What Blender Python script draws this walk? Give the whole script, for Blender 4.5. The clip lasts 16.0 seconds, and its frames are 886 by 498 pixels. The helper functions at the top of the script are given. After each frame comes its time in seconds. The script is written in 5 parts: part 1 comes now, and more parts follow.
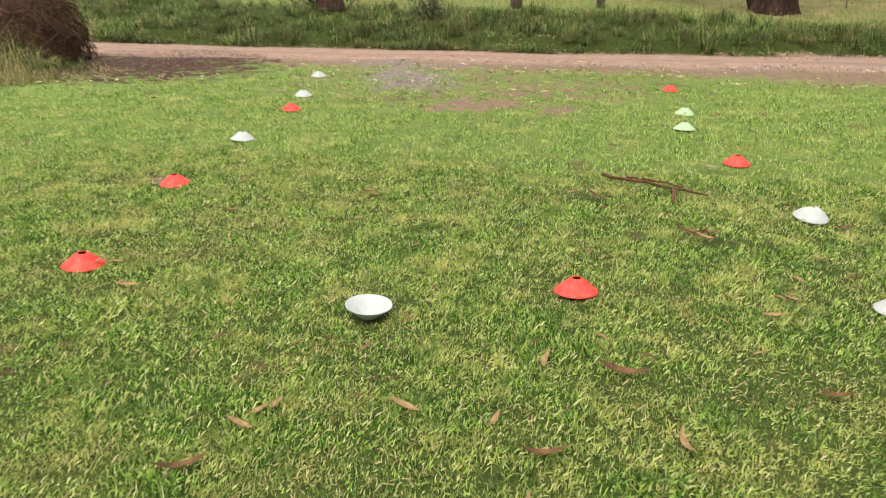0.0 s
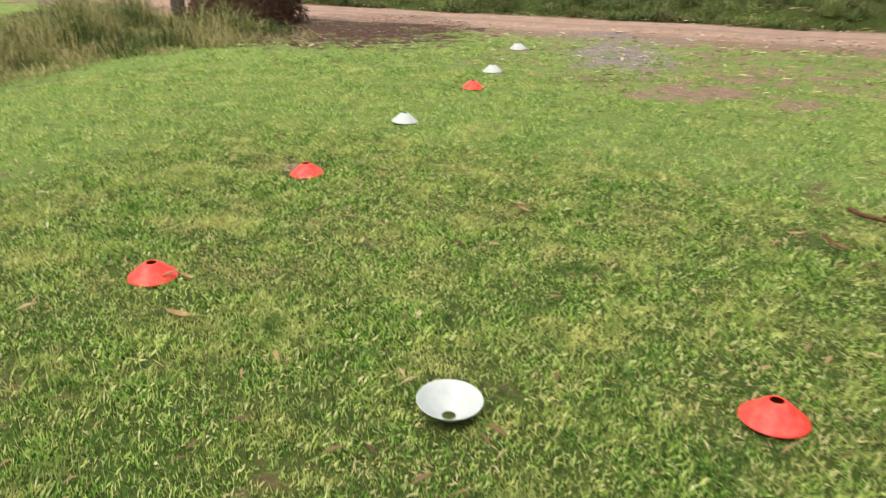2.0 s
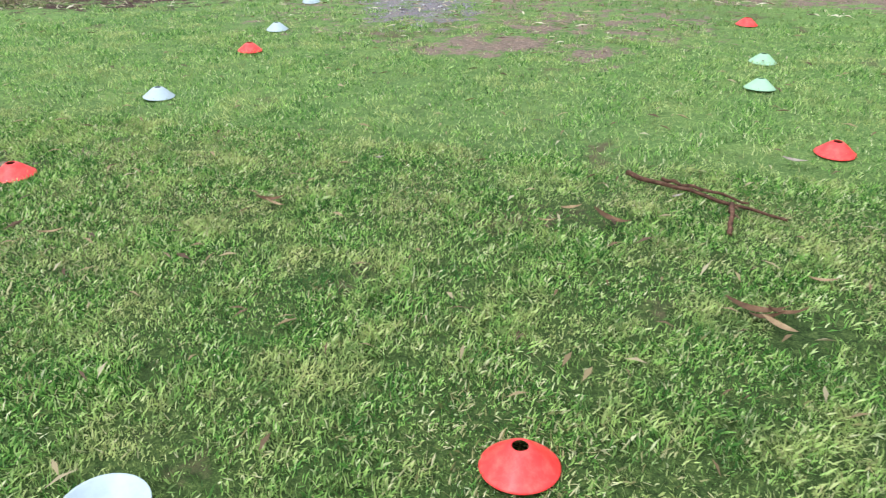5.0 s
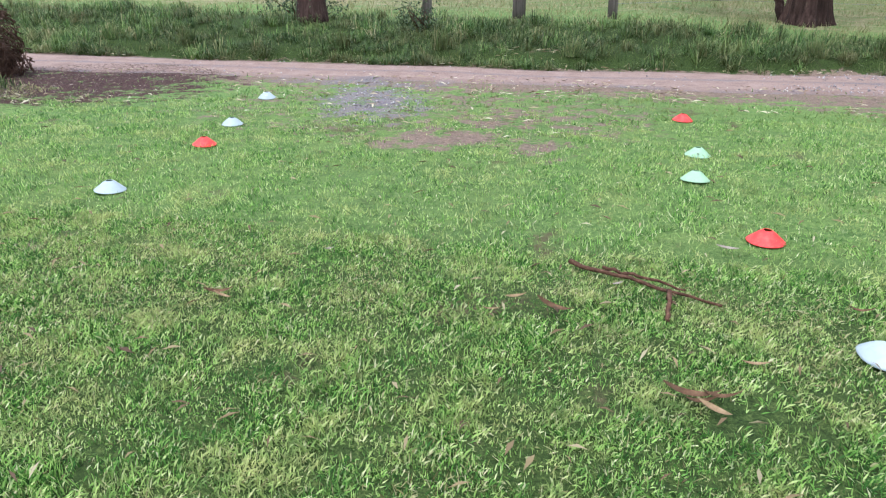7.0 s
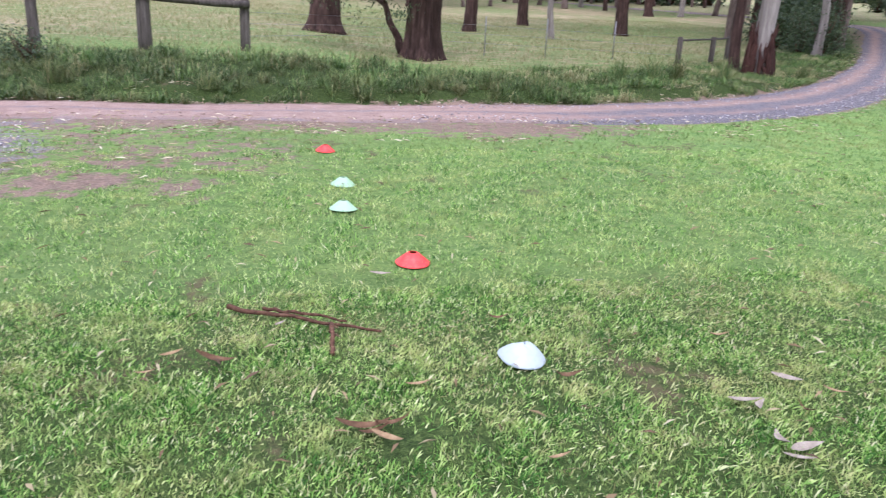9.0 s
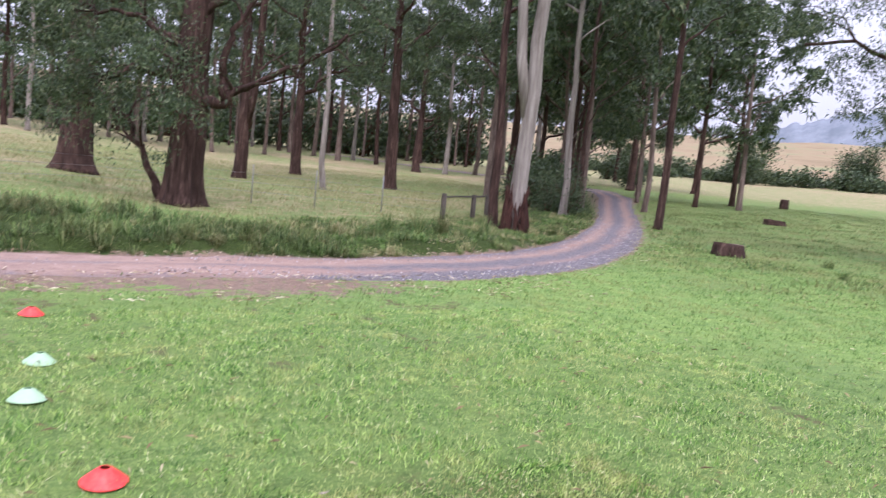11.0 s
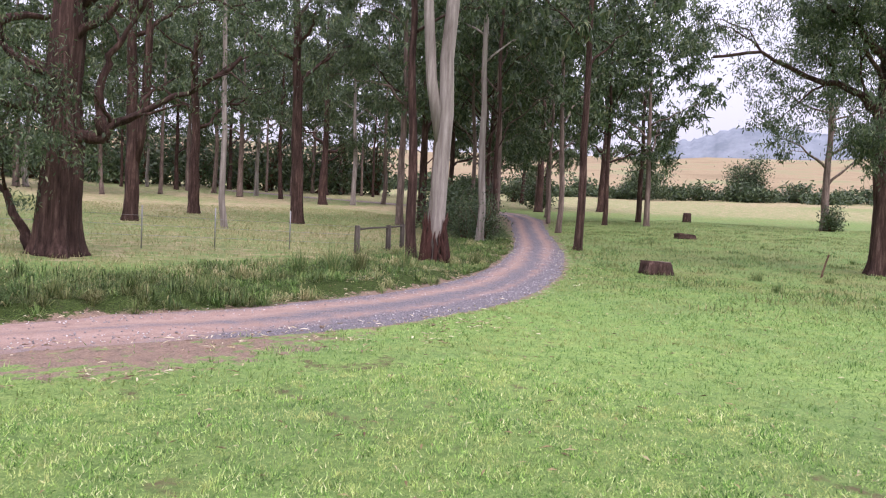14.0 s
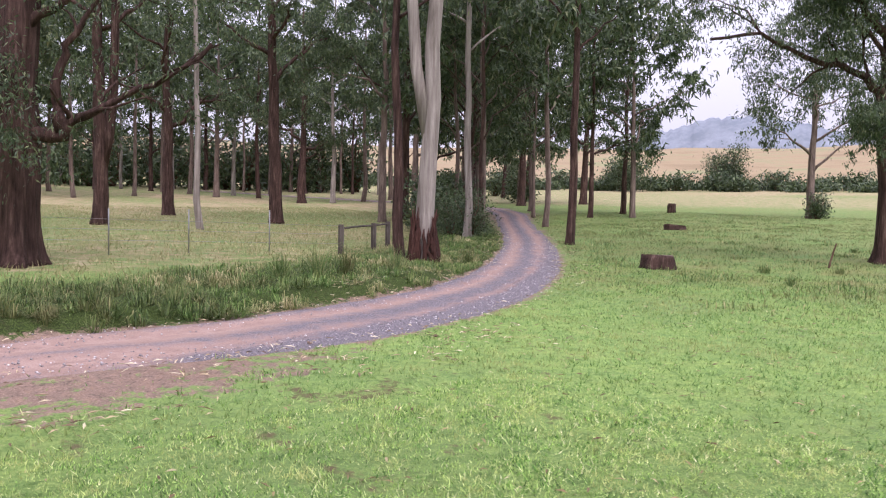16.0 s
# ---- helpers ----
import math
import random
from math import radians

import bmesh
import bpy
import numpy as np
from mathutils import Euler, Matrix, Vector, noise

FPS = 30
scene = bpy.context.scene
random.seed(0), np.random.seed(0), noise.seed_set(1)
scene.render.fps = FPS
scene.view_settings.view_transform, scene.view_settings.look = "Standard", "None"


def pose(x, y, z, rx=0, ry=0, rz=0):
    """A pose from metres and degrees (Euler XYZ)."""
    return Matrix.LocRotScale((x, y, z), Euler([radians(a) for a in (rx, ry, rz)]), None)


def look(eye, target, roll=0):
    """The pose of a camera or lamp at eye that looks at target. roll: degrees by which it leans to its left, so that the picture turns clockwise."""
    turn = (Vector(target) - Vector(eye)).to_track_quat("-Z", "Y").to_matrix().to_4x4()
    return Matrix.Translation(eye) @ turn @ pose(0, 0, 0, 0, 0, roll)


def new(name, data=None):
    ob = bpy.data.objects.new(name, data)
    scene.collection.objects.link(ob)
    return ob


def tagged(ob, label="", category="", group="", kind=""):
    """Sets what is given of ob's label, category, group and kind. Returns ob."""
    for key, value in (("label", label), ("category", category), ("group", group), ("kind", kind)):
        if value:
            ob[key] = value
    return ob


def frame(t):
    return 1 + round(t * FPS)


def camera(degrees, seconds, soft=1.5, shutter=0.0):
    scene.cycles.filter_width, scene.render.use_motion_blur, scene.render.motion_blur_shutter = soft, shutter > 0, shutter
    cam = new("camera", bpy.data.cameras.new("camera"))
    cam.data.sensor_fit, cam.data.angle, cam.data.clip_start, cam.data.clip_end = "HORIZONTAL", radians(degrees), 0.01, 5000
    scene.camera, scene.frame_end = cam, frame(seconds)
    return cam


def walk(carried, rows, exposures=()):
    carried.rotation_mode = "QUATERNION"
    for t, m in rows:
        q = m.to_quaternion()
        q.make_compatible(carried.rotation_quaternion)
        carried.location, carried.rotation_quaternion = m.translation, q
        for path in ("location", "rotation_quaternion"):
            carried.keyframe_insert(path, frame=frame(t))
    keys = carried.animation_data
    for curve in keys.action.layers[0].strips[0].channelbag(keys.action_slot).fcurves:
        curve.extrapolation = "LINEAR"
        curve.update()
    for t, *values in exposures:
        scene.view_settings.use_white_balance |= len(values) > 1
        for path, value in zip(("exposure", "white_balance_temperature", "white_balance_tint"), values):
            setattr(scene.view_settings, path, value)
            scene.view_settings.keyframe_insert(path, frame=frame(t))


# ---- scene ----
cam = camera(61.8, 16.0, 1.15, 0.5)
PATH = [
    (0, (0.777, 0.004, 1.393), (0.407, 1.836, 0.683), 0.1),
    (0.5, (0.699, 0.27, 1.394), (0.384, 2.08, 0.604), 0.0),
    (1, (0.731, 0.5, 1.376), (0.402, 2.282, 0.53), 1.7),
    (1.5, (0.799, 0.825, 1.358), (0.18, 2.543, 0.542), 2.1),
    (2, (0.785, 1.109, 1.337), (-0.106, 2.717, 0.549), -0.3),
    (2.5, (0.812, 1.38, 1.316), (-0.189, 2.933, 0.552), -3.1),
    (3, (0.915, 1.667, 1.283), (-0.056, 3.234, 0.507), -3.5),
    (3.5, (0.926, 1.819, 1.276), (0.121, 3.447, 0.439), -3.3),
    (3.7, (0.912, 1.847, 1.28), (0.171, 3.478, 0.392), -2.9),
    (5.8, (1.035, 1.757, 1.328), (0.63, 3.508, 0.45), -0.3),
    (6, (1.044, 1.752, 1.334), (0.659, 3.531, 0.505), -0.1),
    (6.5, (1.051, 1.747, 1.34), (0.642, 3.56, 0.602), -0.0),
    (7, (1.039, 1.762, 1.338), (0.612, 3.589, 0.647), 0.2),
    (7.5, (1.005, 1.773, 1.337), (0.6, 3.61, 0.656), 0.9),
    (8, (1.015, 1.792, 1.351), (0.867, 3.673, 0.69), 1.6),
    (8.5, (1.061, 1.823, 1.362), (1.336, 3.705, 0.743), 2.3),
    (9, (1.052, 1.849, 1.359), (1.519, 3.7, 0.763), 2.6),
    (9.5, (1.045, 1.915, 1.361), (1.641, 3.732, 0.776), 3.6),
    (10, (1.169, 2.08, 1.371), (1.918, 3.872, 0.894), 4.8),
    (10.2, (1.252, 2.176, 1.394), (2.061, 3.963, 1.007), 5.3),
    (12.3, (1.635, 2.91, 1.43), (2.819, 4.518, 1.329), 3.1),
    (12.5, (1.67, 3.022, 1.418), (2.853, 4.632, 1.319), 2.8),
    (13, (1.739, 3.28, 1.451), (2.93, 4.884, 1.356), 1.6),
    (13.5, (1.917, 3.515, 1.435), (3.113, 5.115, 1.348), 1.8),
    (14, (2.054, 3.768, 1.426), (3.272, 5.352, 1.344), 2.4),
    (14.5, (2.177, 4.043, 1.437), (3.415, 5.611, 1.35), 2.0),
    (15, (2.357, 4.255, 1.436), (3.586, 5.832, 1.383), 2.7),
    (15.5, (2.487, 4.523, 1.418), (3.735, 6.084, 1.349), 2.4),
    (16, (2.539, 4.802, 1.436), (3.799, 6.353, 1.344), 1.1),
]
walk(cam, [(t, look(eye, target, roll)) for t, eye, target, roll in PATH],
     exposures=[(0, 0.57, 7900, 9), (3.0, 0.57, 7500, 7), (3.5, 0.6, 6000, 1), (5.8, 0.64, 5700, 6), (7.5, 0.68, 5550, 11), (8.5, 0.76, 5550, 19), (9.5, 0.78, 5550, 23), (12.3, 0.78, 6050, 25), (16, 0.74, 6100, 28)])

# ---- light ----
world = bpy.data.worlds.new("overcast_sky")
scene.world = world
world.use_nodes = True
wn, wl = world.node_tree.nodes, world.node_tree.links
wn.clear()
sky = wn.new("ShaderNodeTexSky")
sky.sky_type, sky.sun_disc = "NISHITA", False
sky.sun_elevation, sky.sun_rotation = radians(52), radians(200)
sky.dust_density, sky.air_density = 4.0, 1.0
cloud = wn.new("ShaderNodeMixRGB")
cloud.inputs[0].default_value = 0.82
cloud.inputs[2].default_value = (8.8, 8.9, 9.6, 1)
bg = wn.new("ShaderNodeBackground")
bg.inputs[1].default_value = 0.105
wo = wn.new("ShaderNodeOutputWorld")
wl.new(sky.outputs[0], cloud.inputs[1])
# an overcast sky: three times as bright overhead as at the horizon
wc = wn.new("ShaderNodeTexCoord")
wz = wn.new("ShaderNodeSeparateXYZ")
wl.new(wc.outputs["Generated"], wz.inputs[0])
up = wn.new("ShaderNodeMapRange")
up.inputs[1].default_value, up.inputs[2].default_value, up.inputs[3].default_value, up.inputs[4].default_value = 0.0, 1.0, 0.5, 1.7
wl.new(wz.outputs[2], up.inputs[0])
dome = wn.new("ShaderNodeVectorMath")
dome.operation = "SCALE"
wl.new(cloud.outputs[0], dome.inputs[0])
wl.new(up.outputs[0], dome.inputs["Scale"])
wl.new(dome.outputs[0], bg.inputs[0])
wl.new(bg.outputs[0], wo.inputs[0])
sun = new("sun", bpy.data.lights.new("sun", "SUN"))
sun.data.energy, sun.data.angle, sun.data.color = 1.5, radians(25), (1.0, 0.96, 0.9)
sun.matrix_world = look((0, 0, 60), (14, 38, 0)) @ pose(0, 0, 0)


# ---- materials ----
def mat(name, rough=0.8, spec=0.3):
    m = bpy.data.materials.new(name)
    m.use_nodes = True
    b = m.node_tree.nodes["Principled BSDF"]
    b.inputs["Roughness"].default_value = rough
    b.inputs["Specular IOR Level"].default_value = spec
    return m, m.node_tree.nodes, m.node_tree.links, b


def noise_tex(n, l, scale, detail=4.0, rough=0.6, stretch=None, space="Object"):
    co = n.new("ShaderNodeNewGeometry" if space == "World" else "ShaderNodeTexCoord")
    out = co.outputs["Position"] if space == "World" else co.outputs[space]
    if stretch:
        mp = n.new("ShaderNodeMapping")
        mp.inputs["Scale"].default_value = stretch
        l.new(out, mp.inputs["Vector"])
        out = mp.outputs[0]
    t = n.new("ShaderNodeTexNoise")
    t.inputs["Scale"].default_value, t.inputs["Detail"].default_value, t.inputs["Roughness"].default_value = scale, detail, rough
    l.new(out, t.inputs["Vector"])
    return t.outputs["Fac"]


def ramp(n, l, fac, stops):
    r = n.new("ShaderNodeValToRGB")
    e = r.color_ramp.elements
    while len(e) < len(stops):
        e.new(0.5)
    for k, (p, c) in zip(e, stops):
        k.position, k.color = p, (*c, 1) if len(c) == 3 else c
    l.new(fac, r.inputs[0])
    return r.outputs[0]


def mix(n, l, fac, a, b, kind="MIX"):
    m = n.new("ShaderNodeMixRGB")
    m.blend_type = kind
    for s, v in ((0, fac), (1, a), (2, b)):
        if isinstance(v, (int, float)):
            m.inputs[s].default_value = v
        elif isinstance(v, tuple):
            m.inputs[s].default_value = (*v, 1)
        else:
            l.new(v, m.inputs[s])
    return m.outputs[0]


def maths(n, l, op, a, b=0.0, clamp=False):
    m = n.new("ShaderNodeMath")
    m.operation, m.use_clamp = op, clamp
    for s, v in ((0, a), (1, b)):
        if isinstance(v, (int, float)):
            m.inputs[s].default_value = v
        else:
            l.new(v, m.inputs[s])
    return m.outputs[0]


def bump(n, l, b, height, strength=0.5, dist=0.02):
    k = n.new("ShaderNodeBump")
    k.inputs["Strength"].default_value, k.inputs["Distance"].default_value = strength, dist
    l.new(height, k.inputs["Height"])
    l.new(k.outputs[0], b.inputs["Normal"])


def edge(n, l, mask, noise_out, soft=0.12):
    """A ragged edge: the mask is cut where the noise says."""
    gate = maths(n, l, "MULTIPLY", maths(n, l, "MULTIPLY", mask, 4.0, True), 2.4)
    d = maths(n, l, "ADD", mask, maths(n, l, "MULTIPLY", maths(n, l, "SUBTRACT", noise_out, 0.5), gate))
    return maths(n, l, "MULTIPLY", maths(n, l, "SUBTRACT", d, 0.5 - soft), 1 / (2 * soft), True)


def island(n):
    return n.new("ShaderNodeNewGeometry").outputs["Random Per Island"]


def attr(n, name):
    a = n.new("ShaderNodeAttribute")
    a.attribute_name = name
    return a.outputs["Fac"]


def ground_material():
    m, n, l, b = mat("ground_turf", 0.95, 0.15)
    big = noise_tex(n, l, 0.35, 4, space="World")
    mid = noise_tex(n, l, 2.2, 6, 0.65, space="World")
    fine = noise_tex(n, l, 45, 5, 0.75, space="World")
    vfine = noise_tex(n, l, 160, 3, 0.7, space="World")
    turf = ramp(n, l, fine, [(0.36, (0.04, 0.07, 0.018)), (0.5, (0.165, 0.238, 0.068)), (0.64, (0.39, 0.45, 0.17))])
    patch = ramp(n, l, mid, [(0.35, (0.1, 0.22, 0.055)), (0.58, (0.2, 0.31, 0.075)), (0.75, (0.36, 0.36, 0.14))])
    spot = ramp(n, l, noise_tex(n, l, 3.1, 5, 0.7, space="World"), [(0.6, (0, 0, 0)), (0.72, (0.75, 0.75, 0.75))])
    col = mix(n, l, 0.4, turf, patch)
    col = mix(n, l, maths(n, l, "MULTIPLY", big, 0.5), col, (0.145, 0.245, 0.072))
    rough_pasture = ramp(n, l, noise_tex(n, l, 0.55, 8, 0.8, space="World"), [(0.44, (0, 0, 0)), (0.6, (0.65, 0.65, 0.65))])
    col = mix(n, l, maths(n, l, "MULTIPLY", rough_pasture, attr(n, "pasture")), mix(n, l, maths(n, l, "MULTIPLY", attr(n, "pasture"), 0.35), col, (0.07, 0.12, 0.035)), (0.2, 0.175, 0.075))
    # thatch between the blades, with the shade of the gaps put into its colour
    thatch_shade = ramp(n, l, mix(n, l, 0.5, fine, vfine), [(0.4, (0.007, 0.011, 0.003)), (0.5, (0.03, 0.052, 0.011)), (0.62, (0.11, 0.14, 0.036))])
    clumps = ramp(n, l, noise_tex(n, l, 7.5, 7, 0.78, space="World"), [(0.34, (0.5, 0.57, 0.48)), (0.48, (1.05, 1.05, 1.05)), (0.66, (1.32, 1.26, 1.12))])
    rag = maths(n, l, "SUBTRACT", maths(n, l, "MULTIPLY", noise_tex(n, l, 3.6, 8, 0.75, space="World"), 1.9), 0.45)
    lush = ramp(n, l, noise_tex(n, l, 0.28, 3, 0.5, space="World"), [(0.45, (0, 0, 0)), (0.65, (0.6, 0.6, 0.6))])
    col = mix(n, l, lush, col, mix(n, l, fine, (0.075, 0.135, 0.042), (0.18, 0.262, 0.09)))
    col = mix(n, l, 1.0, col, clumps, "MULTIPLY")
    col = mix(n, l, attr(n, "near"), col, thatch_shade)
    col = mix(n, l, maths(n, l, "MULTIPLY", spot, 0.6), col, (0.06, 0.048, 0.03))
    col = mix(n, l, edge(n, l, maths(n, l, "MULTIPLY", attr(n, "bald"), 0.9), noise_tex(n, l, 9, 5, 0.7, space="World"), 0.2), col, mix(n, l, fine, (0.04, 0.032, 0.018), (0.17, 0.14, 0.07)))
    drygrass = ramp(n, l, noise_tex(n, l, 0.9, 8, 0.75, space="World"), [(0.34, (0.14, 0.165, 0.06)), (0.5, (0.29, 0.235, 0.13)), (0.66, (0.42, 0.33, 0.215))])
    col = mix(n, l, edge(n, l, attr(n, "dry"), mid, 0.3), col, drygrass)
    field = ramp(n, l, noise_tex(n, l, 0.03, 6, 0.7, (1, 1, 6), space="World"), [(0.35, (0.2, 0.15, 0.085)), (0.52, (0.27, 0.205, 0.12)), (0.66, (0.19, 0.21, 0.1))])
    col = mix(n, l, attr(n, "field"), col, field)
    soil = ramp(n, l, fine, [(0.3, (0.08, 0.056, 0.042)), (0.55, (0.23, 0.162, 0.126)), (0.75, (0.38, 0.29, 0.235))])
    col = mix(n, l, edge(n, l, attr(n, "dirt"), rag), col, mix(n, l, 0.8, soil, clumps, "MULTIPLY"))
    stones = n.new("ShaderNodeTexVoronoi")
    stones.inputs["Scale"].default_value = 38
    l.new(n.new("ShaderNodeNewGeometry").outputs["Position"], stones.inputs["Vector"])
    gravel = mix(n, l, 0.35, ramp(n, l, vfine, [(0.35, (0.05, 0.043, 0.045)), (0.65, (0.42, 0.38, 0.39))]), stones.outputs["Color"], "MULTIPLY")
    gravel = mix(n, l, 0.3, gravel, mix(n, l, mid, (0.12, 0.095, 0.08), (0.36, 0.29, 0.24)))
    col = mix(n, l, edge(n, l, attr(n, "gravel"), rag, 0.2), col, gravel)
    mulch = ramp(n, l, fine, [(0.3, (0.025, 0.013, 0.012)), (0.55, (0.085, 0.045, 0.04)), (0.8, (0.22, 0.13, 0.1))])
    col = mix(n, l, edge(n, l, attr(n, "mulch"), rag), col, mulch)
    l.new(col, b.inputs["Base Color"])
    bump(n, l, b, fine, 0.6, 0.03)
    return m


def blade_material(name, stops, patchy, deep, rough=0.6, sizes=(1.1, 6.5)):
    """Grass blades: a colour for each blade, shifted over patches of the ground."""
    m, n, l, b = mat(name, rough, 0.25)
    c = ramp(n, l, island(n), stops)
    big = noise_tex(n, l, sizes[0], 6, 0.75, space="World")
    small = noise_tex(n, l, sizes[1], 4, 0.7, space="World")
    c = mix(n, l, ramp(n, l, big, [(0.47, (0, 0, 0)), (0.64, (0.72, 0.72, 0.72))]), c, patchy)
    c = mix(n, l, ramp(n, l, small, [(0.3, (0.75, 0.75, 0.75)), (0.5, (0, 0, 0))]), c, deep)
    l.new(c, b.inputs["Base Color"])
    t = n.new("ShaderNodeBsdfTranslucent")
    l.new(c, t.inputs[0])
    s = n.new("ShaderNodeMixShader")
    s.inputs[0].default_value = 0.3
    l.new(b.outputs[0], s.inputs[1])
    l.new(t.outputs[0], s.inputs[2])
    l.new(s.outputs[0], n["Material Output"].inputs[0])
    return m


def bark_material(name, dark, lit, pale, scale=9.0, strength=0.9, streak=(1, 1, 0.12)):
    m, n, l, b = mat(name, 0.92, 0.15)
    f = noise_tex(n, l, scale, 8, 0.7, streak)
    g = noise_tex(n, l, 1.6, 5, 0.6, (1, 1, 0.35))
    c = ramp(n, l, f, [(0.32, dark), (0.55, lit), (0.75, pale)])
    c = mix(n, l, ramp(n, l, g, [(0.4, (0, 0, 0)), (0.7, (0.55, 0.55, 0.55))]), c, dark)
    l.new(c, b.inputs["Base Color"])
    bump(n, l, b, f, strength, 0.05)
    return m


def plastic(name, base, worn, rough=0.45):
    m, n, l, b = mat(name, rough, 0.4)
    f = noise_tex(n, l, 28, 6, 0.7)
    l.new(ramp(n, l, f, [(0.45, base), (0.75, worn)]), b.inputs["Base Color"])
    l.new(ramp(n, l, noise_tex(n, l, 60, 3), [(0.3, (rough - 0.1,) * 3), (0.7, (rough + 0.15,) * 3)]), b.inputs["Roughness"])
    b.inputs["Subsurface Weight"].default_value = 0.08
    b.inputs["Subsurface Radius"].default_value = (0.01, 0.01, 0.01)
    return m


def leaf_material(name, stops, gloss=0.45):
    m, n, l, b = mat(name, gloss, 0.4)
    c = ramp(n, l, island(n), stops)
    l.new(c, b.inputs["Base Color"])
    t = n.new("ShaderNodeBsdfTranslucent")
    l.new(c, t.inputs[0])
    s = n.new("ShaderNodeMixShader")
    s.inputs[0].default_value = 0.28
    l.new(b.outputs[0], s.inputs[1])
    l.new(t.outputs[0], s.inputs[2])
    l.new(s.outputs[0], n["Material Output"].inputs[0])
    return m


def road_material():
    m, n, l, b = mat("gravel_track", 0.95, 0.2)
    uv = n.new("ShaderNodeUVMap")
    sep = n.new("ShaderNodeSeparateXYZ")
    l.new(uv.outputs[0], sep.inputs[0])
    wob = noise_tex(n, l, 0.6, 4, 0.6, space="World")
    fine = noise_tex(n, l, 55, 5, 0.75, space="World")
    mid = noise_tex(n, l, 3.5, 6, 0.7, space="World")
    u = maths(n, l, "ADD", sep.outputs[0], maths(n, l, "MULTIPLY", maths(n, l, "SUBTRACT", wob, 0.5), 0.3))
    rut = maths(n, l, "ABSOLUTE", maths(n, l, "SUBTRACT", maths(n, l, "ABSOLUTE", maths(n, l, "SUBTRACT", u, 0.5)), 0.25))
    clay = ramp(n, l, mix(n, l, 0.5, fine, mid), [(0.3, (0.17, 0.11, 0.088)), (0.52, (0.32, 0.222, 0.182)), (0.7, (0.46, 0.345, 0.295))])
    stone = ramp(n, l, fine, [(0.32, (0.045, 0.04, 0.045)), (0.52, (0.15, 0.135, 0.145)), (0.72, (0.42, 0.385, 0.4))])
    w = maths(n, l, "ADD", maths(n, l, "MULTIPLY", rut, 5.5), maths(n, l, "MULTIPLY", maths(n, l, "SUBTRACT", mid, 0.5), 2.8))
    w = maths(n, l, "ADD", w, maths(n, l, "MULTIPLY", maths(n, l, "SUBTRACT", attr(n, "stony"), 0.5), 1.6))
    l.new(mix(n, l, maths(n, l, "SUBTRACT", w, 0.1, True), clay, stone), b.inputs["Base Color"])
    bump(n, l, b, fine, 0.7, 0.02)
    return m


M_GROUND = ground_material()
M_ROAD = road_material()
M_LAWN = blade_material("lawn_blades", [(0.0, (0.018, 0.05, 0.01)), (0.24, (0.06, 0.16, 0.028)), (0.48, (0.21, 0.42, 0.078)), (0.74, (0.44, 0.64, 0.165)), (0.92, (0.66, 0.74, 0.32)), (1.0, (0.88, 0.83, 0.55))], (0.64, 0.63, 0.26), (0.05, 0.155, 0.03), sizes=(2.3, 5.0))
# greener far lawn; its colour range is also narrowed to soften it with distance
M_LUSH_FAR = blade_material("lush_far_lawn_blades", [(0.0, (0.06, 0.14, 0.03)), (0.3, (0.155, 0.27, 0.07)), (0.7, (0.275, 0.405, 0.12)), (0.95, (0.36, 0.52, 0.17)), (1.0, (0.6, 0.58, 0.3))], (0.4, 0.4, 0.16), (0.075, 0.18, 0.042), sizes=(0.55, 3.0))
M_STRAW = blade_material("straw_thatch", [(0.0, (0.12, 0.1, 0.035)), (0.5, (0.36, 0.34, 0.14)), (1.0, (0.66, 0.6, 0.36))], (0.45, 0.42, 0.18), (0.14, 0.18, 0.06))
M_LONG = blade_material("long_grass_blades", [(0.0, (0.025, 0.045, 0.014)), (0.5, (0.075, 0.13, 0.034)), (0.85, (0.16, 0.23, 0.07)), (1.0, (0.38, 0.33, 0.17))], (0.2, 0.175, 0.075), (0.034, 0.066, 0.02), sizes=(1.3, 4.0))
M_FRESH = blade_material("fresh_grass_blades", [(0.0, (0.04, 0.085, 0.022)), (0.5, (0.12, 0.22, 0.05)), (0.9, (0.24, 0.34, 0.1)), (1.0, (0.42, 0.4, 0.2))], (0.2, 0.21, 0.08), (0.05, 0.11, 0.03), sizes=(1.0, 4.0))
M_PADDOCK = blade_material("paddock_blades", [(0.0, (0.07, 0.12, 0.04)), (0.5, (0.15, 0.235, 0.075)), (0.85, (0.27, 0.31, 0.115)), (1.0, (0.5, 0.43, 0.24))], (0.29, 0.27, 0.12), (0.09, 0.18, 0.05))
M_DRY = blade_material("dry_grass_blades", [(0.0, (0.16, 0.18, 0.065)), (0.5, (0.35, 0.32, 0.15)), (1.0, (0.6, 0.5, 0.3))], (0.2, 0.27, 0.09), (0.15, 0.21, 0.07))
M_REDBARK = bark_material("stringy_red_bark", (0.016, 0.01, 0.009), (0.085, 0.05, 0.04), (0.2, 0.14, 0.115), 11.0, 1.0)
M_PEEL = bark_material("peeling_red_bark", (0.022, 0.011, 0.009), (0.075, 0.034, 0.026), (0.17, 0.1, 0.08), 14.0, 0.9)
M_GREYBARK = bark_material("grey_brown_bark", (0.07, 0.05, 0.042), (0.2, 0.15, 0.125), (0.34, 0.27, 0.235))
M_GUM = bark_material("smooth_pale_gum_bark", (0.12, 0.098, 0.084), (0.3, 0.265, 0.235), (0.45, 0.415, 0.375), 7.0, 0.4, (1, 1, 0.06))
